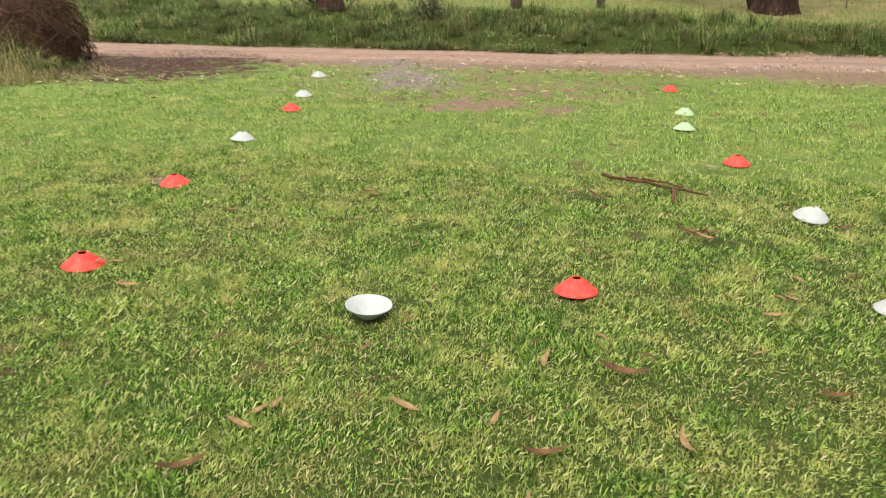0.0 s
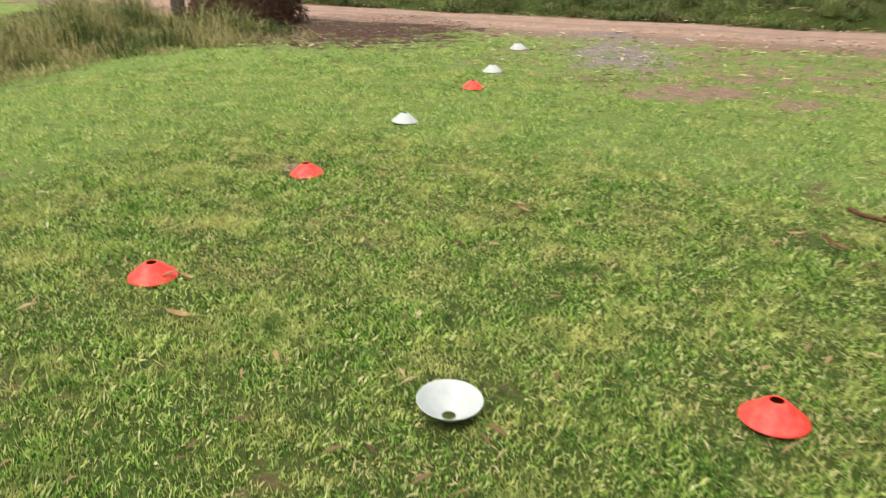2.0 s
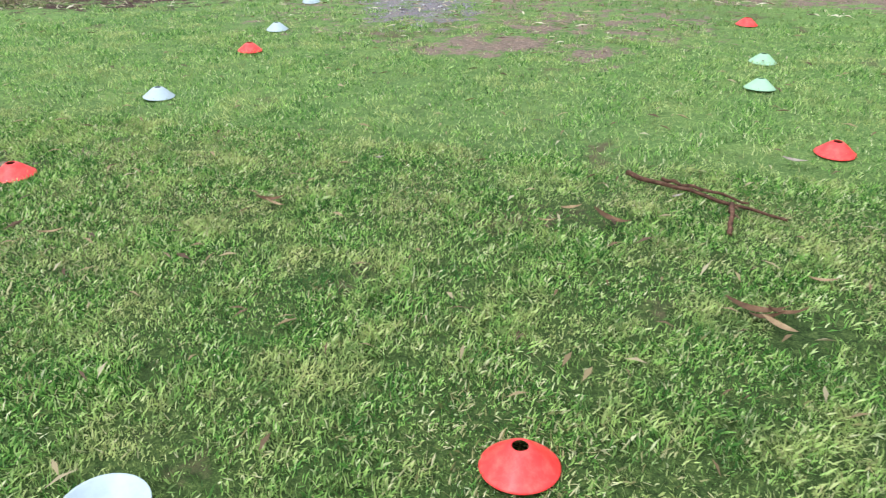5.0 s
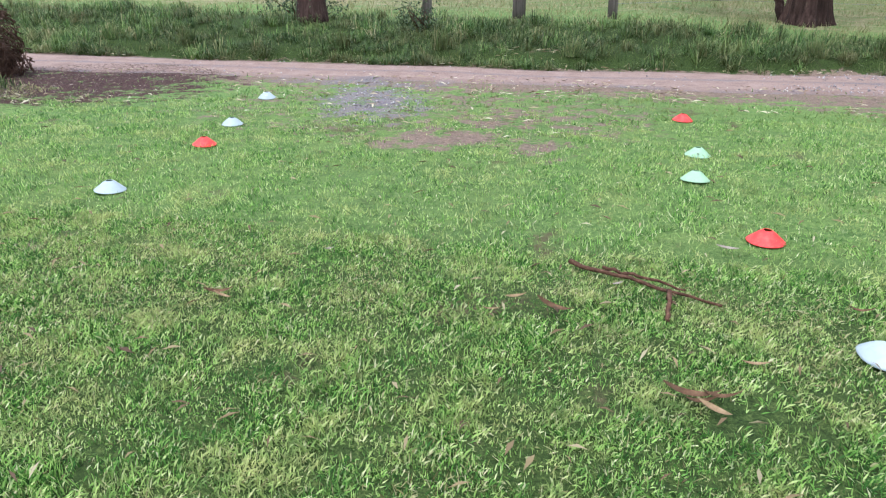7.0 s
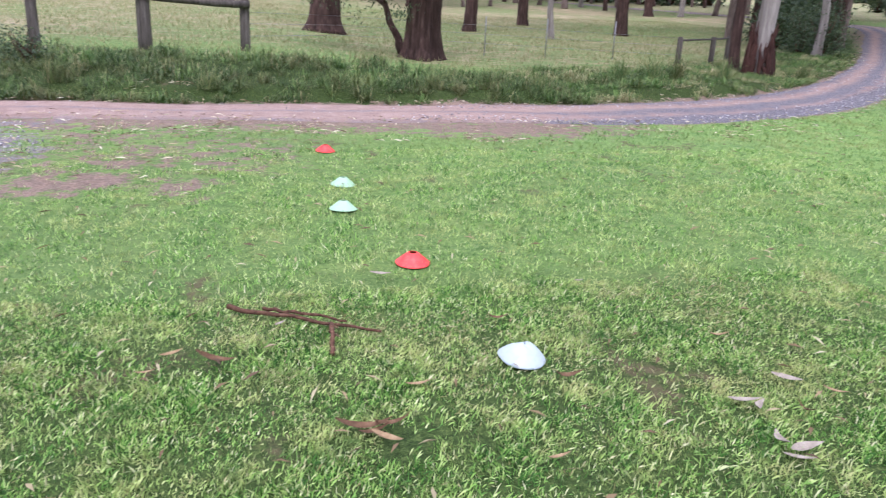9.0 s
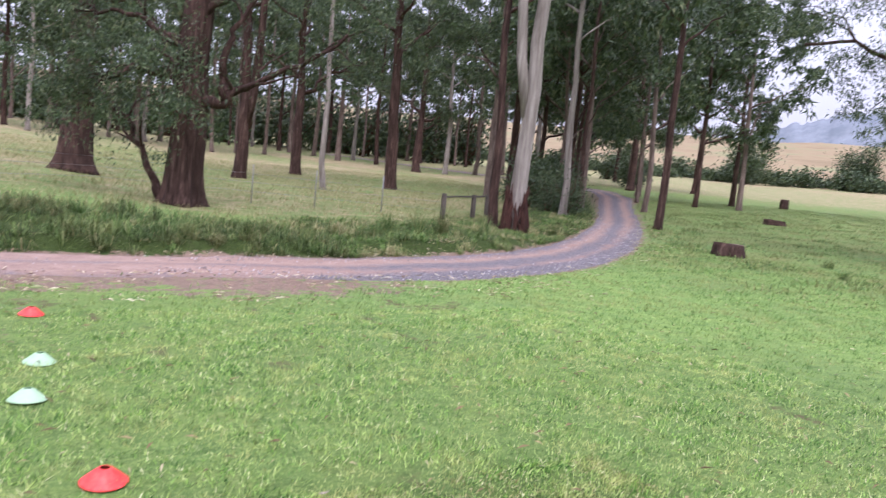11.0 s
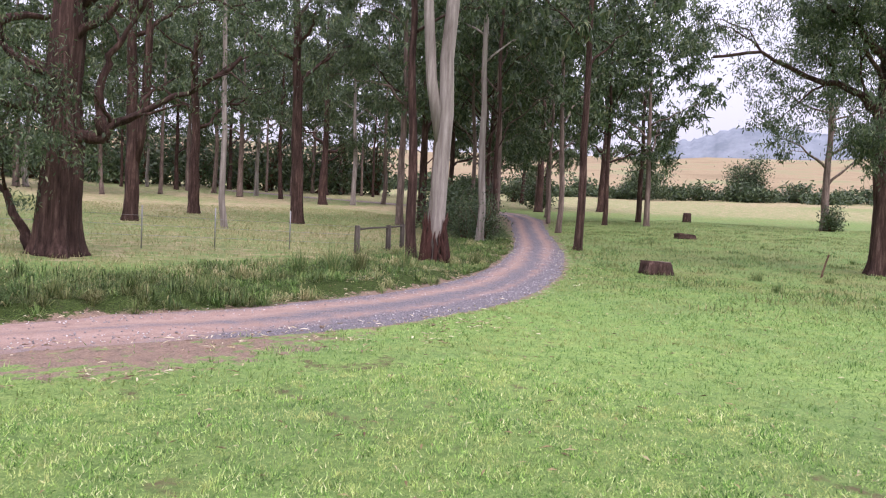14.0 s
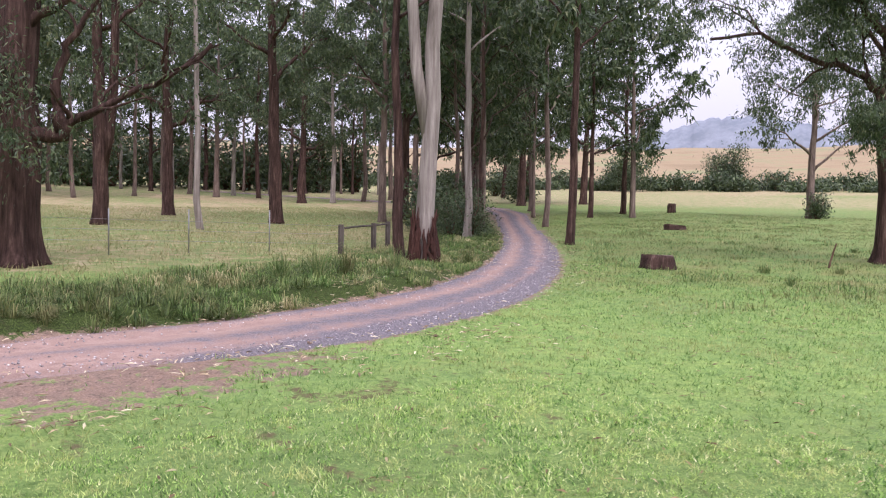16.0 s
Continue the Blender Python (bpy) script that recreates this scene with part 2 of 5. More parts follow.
M_WOOD = bark_material("weathered_post_wood", (0.04, 0.034, 0.03), (0.13, 0.11, 0.095), (0.25, 0.22, 0.2), 16.0, 0.7, (1, 1, 0.08))
M_TWIG = bark_material("dead_twig", (0.04, 0.024, 0.018), (0.14, 0.08, 0.055), (0.32, 0.22, 0.16), 20.0, 0.5)
M_STICK = bark_material("red_brown_stick_bark", (0.05, 0.026, 0.018), (0.17, 0.085, 0.052), (0.36, 0.23, 0.15), 30.0, 0.6, (1, 1, 1))
M_WIRE, _n, _l, _b = mat("galvanised_wire", 0.5, 0.5)
_b.inputs["Metallic"].default_value = 0.9
_b.inputs["Base Color"].default_value = (0.3, 0.3, 0.3, 1)
M_RED = plastic("red_plastic", (0.78, 0.04, 0.035), (0.85, 0.12, 0.09))
M_WHITE = plastic("white_plastic", (0.42, 0.475, 0.5), (0.36, 0.405, 0.415))
M_PALE = plastic("pale_green_plastic", (0.33, 0.5, 0.31), (0.38, 0.52, 0.35))
M_LEAF = leaf_material("eucalypt_leaves", [(0.0, (0.03, 0.05, 0.022)), (0.5, (0.06, 0.095, 0.04)), (0.85, (0.1, 0.145, 0.06)), (1.0, (0.19, 0.21, 0.1))])
M_SHRUB = leaf_material("dark_shrub_leaves", [(0.0, (0.03, 0.05, 0.022)), (0.6, (0.065, 0.1, 0.042)), (1.0, (0.13, 0.17, 0.075))])
M_FALLEN = leaf_material("fallen_leaves", [(0.0, (0.09, 0.05, 0.026)), (0.4, (0.2, 0.125, 0.062)), (0.75, (0.34, 0.25, 0.125)), (1.0, (0.5, 0.44, 0.28))], 0.6)
M_BLEACHED = leaf_material("bleached_leaves", [(0.0, (0.1, 0.055, 0.035)), (0.3, (0.26, 0.17, 0.1)), (0.6, (0.5, 0.4, 0.24)), (1.0, (0.72, 0.66, 0.48))], 0.6)
M_CHIPS = leaf_material("bark_chips", [(0.0, (0.03, 0.017, 0.014)), (0.55, (0.1, 0.06, 0.05)), (0.9, (0.2, 0.13, 0.1)), (1.0, (0.5, 0.42, 0.33))], 0.8)
# forest of the far hills; distance haze is put into this blue-grey colour
M_HILL, _n, _l, _b = mat("forest_haze_tint", 1.0, 0.0)
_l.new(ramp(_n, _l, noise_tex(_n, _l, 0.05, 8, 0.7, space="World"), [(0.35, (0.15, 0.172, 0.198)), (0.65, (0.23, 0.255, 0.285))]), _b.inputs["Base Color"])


# ---- lie of the land ----
def smooth(a, b, v):
    t = np.clip((v - a) / (b - a), 0, 1)
    return t * t * (3 - 2 * t)


ROAD = [(-90, 9.0, 1.8), (-40, 11.6, 1.8), (-10, 12.4, 1.75), (-5, 12.5, 1.75), (-1.3, 12.55, 1.6), (1.9, 12.62, 1.7), (4.6, 12.8, 2.0), (6.8, 13.0, 2.3),
        (9.2, 13.85, 2.3), (11.7, 15.0, 2.0), (14.2, 16.65, 1.85), (17.0, 19.0, 1.75), (22.7, 24.6, 1.7), (32.8, 35.5, 1.9), (45.3, 49.4, 2.5), (51.5, 60, 2.5), (51, 76, 2.6), (44, 112, 3)]


def road_line(step=0.25):
    """The track's middle line with its width, evenly stepped along a smooth curve."""
    P = np.array(ROAD, float)
    out = []
    for i in range(len(P) - 1):
        p0, p1, p2, p3 = P[max(i - 1, 0)], P[i], P[i + 1], P[min(i + 2, len(P) - 1)]
        span = np.linalg.norm(p2[:2] - p1[:2])
        m1 = (p2 - p0) / max(np.linalg.norm(p2[:2] - p0[:2]), 0.1) * span
        m2 = (p3 - p1) / max(np.linalg.norm(p3[:2] - p1[:2]), 0.1) * span
        for t in np.linspace(0, 1, max(2, int(span / step)), endpoint=False):
            out.append((2 * t ** 3 - 3 * t * t + 1) * p1 + (t ** 3 - 2 * t * t + t) * m1 + (3 * t * t - 2 * t ** 3) * p2 + (t ** 3 - t * t) * m2)
    return np.array(out)


LINE = road_line()


def road_side(x, y):
    """Distance from the track's edge (negative on it), and which side (+1 beyond it, -1 on the lawn's side)."""
    x, y = np.atleast_1d(x).astype(float), np.atleast_1d(y).astype(float)
    d, sd = np.full(x.shape, 1e3), np.ones(x.shape)
    L = LINE[::2]
    T = np.gradient(L[:, :2], axis=0)
    near = (np.abs(x) < 120) & (y > -5) & (y < 130)
    idx = np.nonzero(near)[0]
    for k in range(0, len(idx), 4000):
        j = idx[k:k + 4000]
        dx, dy = x[j, None] - L[None, :, 0], y[j, None] - L[None, :, 1]
        q = dx * dx + dy * dy
        a = q.argmin(1)
        r = np.arange(len(j))
        d[j] = np.sqrt(q[r, a]) - L[a, 2] / 2
        sd[j] = np.sign(T[a, 0] * dy[r, a] - T[a, 1] * dx[r, a])
    return d, sd


# the foot of the grassy bank beyond the track
BANK_X = (-40, -16, -4.4, 0.3, 4.3, 6.4, 8.6, 10.0, 12.1, 14.6)
BANK_Y = (12.6, 13.3, 13.58, 13.57, 13.75, 14.4, 14.95, 15.4, 16.4, 18.1)


def height(x, y):
    x, y = np.asarray(x, float), np.asarray(y, float)
    s = np.maximum(0, np.hypot(x - 2, y - 3) - 14)
    q = np.minimum(s, 180)
    z = 0.03 * q + 0.00012 * q * q + np.maximum(0, np.minimum(s, 420) - 180) * 0.133 - np.maximum(0, s - 420) * 0.02
    rise = y - np.interp(x, BANK_X, BANK_Y)
    z = z + (0.2 * smooth(0.02, 0.5, rise) + 0.27 * smooth(0.5, 2.6, rise) * smooth(5.5, 1.0, x)) * smooth(14.0, 11.0, x)
    return z + 0.012 * np.sin(x * 1.7 + 0.6 * y) * np.sin(y * 1.3 - 0.4 * x)


def blob(x, y, cx, cy, rx, ry, turn=0.0):
    c, s = math.cos(radians(turn)), math.sin(radians(turn))
    u, v = (x - cx) * c + (y - cy) * s, -(x - cx) * s + (y - cy) * c
    return np.clip(1.3 - np.hypot(u / rx, v / ry) * 0.8, 0, 1)


def masks(x, y):
    d, sd = road_side(x, y)
    shape = np.shape(x)
    x, y = np.ravel(x), np.ravel(y)
    lawn = (sd < 0) & (y < 40)
    dirt = np.where(lawn, smooth(1.7, 0.1, d) * smooth(8, 4, x) * 0.95, smooth(0.25, 0.0, d))
    dirt = np.maximum(dirt, smooth(0.35, 0.0, d) * 0.8)
    dirt = np.maximum.reduce([dirt, blob(x, y, -0.5, 7.98, 0.6, 0.34, 25) * 0.95, blob(x, y, -0.9, 11.4, 2.9, 0.7) * 0.75, blob(x, y, 0.1, 9.3, 1.3, 1.3) * 0.52, blob(x, y, 0.42, 7.9, 0.3, 0.5) * 0.62,
                              blob(x, y, 2.2, 11.2, 2.6, 0.55) * 0.66, blob(x, y, -1.2, 9.9, 2.6, 2.1) * 0.43, blob(x, y, 5.6, 11.9, 2.6, 1.1, 22) * 0.45, blob(x, y, 4.3, 11.2, 1.7, 0.75, 8) * 0.9, blob(x, y, -2.1, 4.85, 0.2, 0.6, -20) * 0.45])
    gravel = np.maximum(blob(x, y, -1.72, 9.95, 0.55, 1.25, 18) * 0.82, blob(x, y, -2.4, 11.4, 1.2, 0.5) * 0.6)
    mulch = np.maximum.reduce([blob(x, y, -6.0, 10.45, 1.75, 1.75, -18) * 0.95, blob(x, y, -7.8, 10.3, 1.8, 1.5) * 0.95])
    r = np.hypot(x - 2, y - 3)
    left = (sd > 0).astype(float)
    dry = left * smooth(17.5, 22, y) * 0.56 * smooth(1.5, 4, d) + left * smooth(45, 75, r) * 0.15
    dry = dry * (0.35 + 1.15 * vnoise(x, y, 8.0, 51) * (0.6 + 0.8 * vnoise(x, y, 2.5, 52)))
    dry = np.maximum(dry, (1 - left) * smooth(75, 95, r) * 0.6)
    dry = np.maximum(dry, smooth(190, 215, r) * 0.85)
    return [v.reshape(shape) for v in (dirt, gravel, mulch, dry, d, sd)]


def vnoise(x, y, size, seed):
    """Smooth noise between 0 and 1 whose bumps are about size metres wide."""
    g = np.random.default_rng(seed).uniform(0, 1, (128, 128))
    u, v = np.asarray(x) / size, np.asarray(y) / size
    i, j = np.floor(u).astype(int), np.floor(v).astype(int)
    a, c = u - i, v - j
    a, c = a * a * (3 - 2 * a), c * c * (3 - 2 * c)
    q = lambda p, r: g[p % 128, r % 128]
    return (q(i, j) * (1 - a) + q(i + 1, j) * a) * (1 - c) + (q(i, j + 1) * (1 - a) + q(i + 1, j + 1) * a) * c


# ---- mesh helpers ----
def mesh_np(name, verts, faces, material):
    """A mesh out of arrays; faces all have the same number of corners."""
    me = bpy.data.meshes.new(name)
    verts, faces = np.asarray(verts, np.float32), np.asarray(faces, np.int32)
    nf, k = faces.shape
    me.vertices.add(len(verts))
    me.vertices.foreach_set("co", verts.ravel())
    me.loops.add(nf * k)
    me.loops.foreach_set("vertex_index", faces.ravel())
    me.polygons.add(nf)
    me.polygons.foreach_set("loop_start", np.arange(0, nf * k, k, dtype=np.int32))
    me.polygons.foreach_set("loop_total", np.full(nf, k, np.int32))
    me.update(calc_edges=True)
    me.materials.append(material)
    return me


def smooth_mesh(me):
    me.polygons.foreach_set("use_smooth", np.ones(len(me.polygons), bool))
    return me


def part(name, me, parent, label=""):
    ob = new(name, me)
    ob.parent = parent
    return tagged(ob, label)


def thing(name, x, y, z, label, category, group="", kind="", rot=0.0):
    ob = new(name)
    ob.empty_display_size = 0.1
    ob.matrix_basis = pose(x, y, z, 0, 0, rot)
    return tagged(ob, label, category, group, kind)


def gz(x, y):
    return float(height(x, y))


def tube_arrays(pts, radii, sides=10, ridge=0.0, rng=None, flute=0.0):
    """Rings along a line of points, closed at both ends; flute: root swellings that run out up the trunk."""
    pts = np.asarray(pts, float)
    n = len(pts)
    T = np.gradient(pts, axis=0)
    T /= np.linalg.norm(T, axis=1)[:, None] + 1e-9
    ref = np.array([1.0, 0.13, 0.0]) if abs(T[0, 2]) > 0.7 else np.array([0, 0, 1.0])
    A = np.cross(T, ref)
    A /= np.linalg.norm(A, axis=1)[:, None] + 1e-9
    B = np.cross(T, A)
    a = np.linspace(0, 2 * np.pi, sides, endpoint=False)
    rad = np.asarray(radii, float)[:, None] * np.ones((1, sides))
    if ridge and rng is not None:
        rad *= 1 + ridge * (rng.standard_normal(sides)[None, :] * 0.8 + rng.standard_normal((n, sides)) * 0.45)
    if flute and rng is not None:
        up = np.linalg.norm(pts - pts[:1], axis=1)[:, None]
        lobes = sum(w * np.cos(k * a + rng.uniform(0, 6.28))[None, :] for k, w in ((3, 0.5), (5, 0.6), (8, 0.35), (11, 0.25)))
        rad *= 1 + flute * (0.28 + 0.72 * np.exp(-up / 0.7)) * lobes
    V = pts[:, None, :] + rad[:, :, None] * (np.cos(a)[None, :, None] * A[:, None, :] + np.sin(a)[None, :, None] * B[:, None, :])
    V = np.vstack([V.reshape(-1, 3), pts[:1], pts[-1:]])
    i, j = np.meshgrid(np.arange(n - 1), np.arange(sides), indexing="ij")
    i, j = i.ravel(), j.ravel()
    k = (j + 1) % sides
    F = np.stack([i * sides + j, i * sides + k, (i + 1) * sides + k, (i + 1) * sides + j], 1)
    j = np.arange(sides)
    k = (j + 1) % sides
    c0, c1 = n * sides, n * sides + 1
    caps = np.vstack([np.stack([k, j, np.full(sides, c0), np.full(sides, c0)], 1), np.stack([(n - 1) * sides + j, (n - 1) * sides + k, np.full(sides, c1), np.full(sides, c1)], 1)])
    return V, F, caps


def tubes(name, list_of, material, sides=10, ridge=0.0, rng=None, flute=0.0):
    """One mesh of one or more tubes: (points, radii) each."""
    verts, faces, base = [], [], 0
    for pts, radii in list_of:
        V, F, caps = tube_arrays(pts, radii, sides, ridge, rng, flute)
        faces += [tuple(f) for f in (F + base).tolist()]
        faces += [tuple(f[:3]) for f in (caps + base).tolist()]
        verts.append(V)
        base += len(V)
    me = bpy.data.meshes.new(name)
    me.from_pydata(np.vstack(verts).tolist(), [], faces)
    me.materials.append(material)
    return smooth_mesh(me)


def leaves_mesh(name, P, length, width, material, rng, hang=0.8):
    """Slim pointed leaves that hang from the points P."""
    n = len(P)
    D = rng.standard_normal((n, 3)) * 0.6
    D[:, 2] -= hang
    D /= np.linalg.norm(D, axis=1)[:, None]
    W = np.cross(D, rng.standard_normal((n, 3)))
    W /= np.linalg.norm(W, axis=1)[:, None] + 1e-9
    L = length * rng.uniform(0.6, 1.3, n)[:, None]
    w = width * rng.uniform(0.7, 1.2, n)[:, None]
    if length >= 0.2:
        V = np.stack([P + W * w * 0.5, P + D * L, P - W * w * 0.5], 1).reshape(-1, 3)
        return mesh_np(name, V, np.arange(3 * n).reshape(n, 3), material)
    mid = P + D * L * 0.42
    V = np.stack([P, mid + W * w * 0.5, P + D * L, mid - W * w * 0.5], 1).reshape(-1, 3)
    return mesh_np(name, V, np.arange(4 * n).reshape(n, 4), material)


def blades_mesh(name, x, y, length, width, lean, material, rng, bend=False, z=None):
    """Grass blades that stand on the ground at x, y."""
    n = len(x)
    z = height(x, y) if z is None else z
    a, b = rng.uniform(0, 2 * np.pi, n), rng.uniform(0, 2 * np.pi, n)
    L = length * rng.uniform(0.55, 1.25, n)
    k = np.clip(np.abs(rng.normal(lean, lean * 0.5, n)), 0.05, 1.4)
    hx, hz = L * np.sin(k), L * np.cos(k)
    base = np.stack([x, y, z - 0.004], 1)
    side = np.stack([np.cos(b), np.sin(b), np.zeros(n)], 1) * (width * rng.uniform(0.7, 1.3, n) / 2)[:, None]
    out = np.stack([np.cos(a) * hx, np.sin(a) * hx, hz], 1)
    if not bend:
        V = np.stack([base - side, base + side, base + out], 1).reshape(-1, 3)
        return mesh_np(name, V, np.arange(3 * n).reshape(n, 3), material)
    m = base + np.stack([out[:, 0] * 0.3, out[:, 1] * 0.3, out[:, 2] * 0.68], 1)
    tip = base + np.stack([out[:, 0] * 1.15, out[:, 1] * 1.15, out[:, 2] * 0.92], 1)
    V = np.stack([base - side, base + side, m + side * 0.8, m - side * 0.8, tip], 1).reshape(-1, 3)
    o = (np.arange(n) * 5)[:, None]
    F = np.concatenate([o + np.array([[0, 1, 2]]), o + np.array([[0, 2, 3]]), o + np.array([[3, 2, 4]])], 0)
    return mesh_np(name, V, F, material)


# ---- ground and track ----
def axis(lo, hi, step, far):
    out, v, s = [], hi, step
    while v < far:
        s *= 1.12
        v += s
        out.append(v)
    neg, v, s = [], lo, step
    while v > -far:
        s *= 1.12
        v -= s
        neg.append(v)
    return np.array(neg[::-1] + list(np.arange(lo, hi + step / 2, step)) + out)


def build_ground():
    gx, gy = axis(-11, 20, 0.18, 3500), axis(-1, 22, 0.18, 3500)
    X, Y = np.meshgrid(gx, gy, indexing="ij")
    x, y = X.ravel(), Y.ravel()
    z = height(x, y)
    nx, ny = X.shape
    dirt, gravel, mulch, dry, d, sd = masks(x, y)
    z = z - 0.03 * smooth(0.12, -0.12, d)
    i, j = np.meshgrid(np.arange(nx - 1), np.arange(ny - 1), indexing="ij")
    i, j = i.ravel(), j.ravel()
    F = np.stack([i * ny + j, (i + 1) * ny + j, (i + 1) * ny + j + 1, i * ny + j + 1], 1)
    me = smooth_mesh(mesh_np("ground", np.stack([x, y, z], 1), F, M_GROUND))
    # "near" lays the shade-darkened thatch under the dense lawn and the bank's grass
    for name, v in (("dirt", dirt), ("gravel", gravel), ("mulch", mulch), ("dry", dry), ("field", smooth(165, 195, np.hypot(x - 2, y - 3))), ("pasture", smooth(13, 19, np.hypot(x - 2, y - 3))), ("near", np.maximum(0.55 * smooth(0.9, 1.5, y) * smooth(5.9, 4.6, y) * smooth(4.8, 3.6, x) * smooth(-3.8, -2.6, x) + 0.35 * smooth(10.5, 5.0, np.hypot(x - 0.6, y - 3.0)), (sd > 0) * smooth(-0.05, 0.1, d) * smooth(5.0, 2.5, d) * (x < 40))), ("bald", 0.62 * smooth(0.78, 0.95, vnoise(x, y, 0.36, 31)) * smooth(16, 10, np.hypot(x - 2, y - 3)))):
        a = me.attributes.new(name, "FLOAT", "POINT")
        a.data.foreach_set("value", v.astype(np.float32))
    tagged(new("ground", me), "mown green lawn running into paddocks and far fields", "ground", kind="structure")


def build_road():
    rng = np.random.default_rng(4)
    L = LINE
    T = np.gradient(L[:, :2], axis=0)
    T /= np.linalg.norm(T, axis=1)[:, None]
    N = np.stack([-T[:, 1], T[:, 0]], 1)
    us = np.linspace(0, 1, 13)
    ragged = np.stack([np.convolve(rng.standard_normal(len(L) + 6), np.ones(7) / 7, "valid") for _ in range(2)], 1) * 0.22
    V, UV = [], []
    for k, u in enumerate(us):
        off = (u - 0.5) * L[:, 2]
        if k == 0:
            off = off - np.abs(ragged[:, 0])
        if k == 12:
            off = off + np.abs(ragged[:, 1])
        x, y = L[:, 0] + N[:, 0] * off, L[:, 1] + N[:, 1] * off
        rut = -0.02 * math.exp(-((abs(u - 0.5) - 0.25) / 0.09) ** 2)
        lift = 0.012 if 0 < k < 12 else -0.012
        V.append(np.stack([x, y, height(x, y) + lift + rut], 1))
        UV.append(np.stack([np.full(len(L), u), np.arange(len(L)) * 0.1], 1))
    n = len(L)
    i, j = np.meshgrid(np.arange(12), np.arange(n - 1), indexing="ij")
    i, j = i.ravel(), j.ravel()
    F = np.stack([i * n + j, i * n + j + 1, (i + 1) * n + j + 1, (i + 1) * n + j], 1)
    me = smooth_mesh(mesh_np("track", np.vstack(V), F[:, ::-1], M_ROAD))
    uv = me.uv_layers.new(name="UVMap")
    uv.data.foreach_set("uv", np.vstack(UV)[F[:, ::-1].ravel()].astype(np.float32).ravel())
    a = me.attributes.new("stony", "FLOAT", "POINT")
    a.data.foreach_set("value", np.concatenate([0.0 + 0.5 * smooth(3, 9, L[:, 0]) + 0.75 * smooth(4, 7, L[:, 0]) * smooth(22, 14, L[:, 0]) * float(u < 0.3) for u in us]).astype(np.float32))
    tagged(new("road", me), "unsealed pinkish clay and grey gravel farm track", "road", kind="structure")


# ---- trees ----
def bend_line(a, b, n, wobble, rng, sag=0.0):
    a, b = np.asarray(a, float), np.asarray(b, float)
    t = np.linspace(0, 1, n)[:, None]
    p = a + (b - a) * t
    w = np.cumsum(rng.standard_normal((n, 3)), 0)
    w -= w[:1] + (w[-1:] - w[:1]) * t
    p = p + w * wobble
    p[:, 2] += sag * (t[:, 0] * (1 - t[:, 0])) * 4
    return p


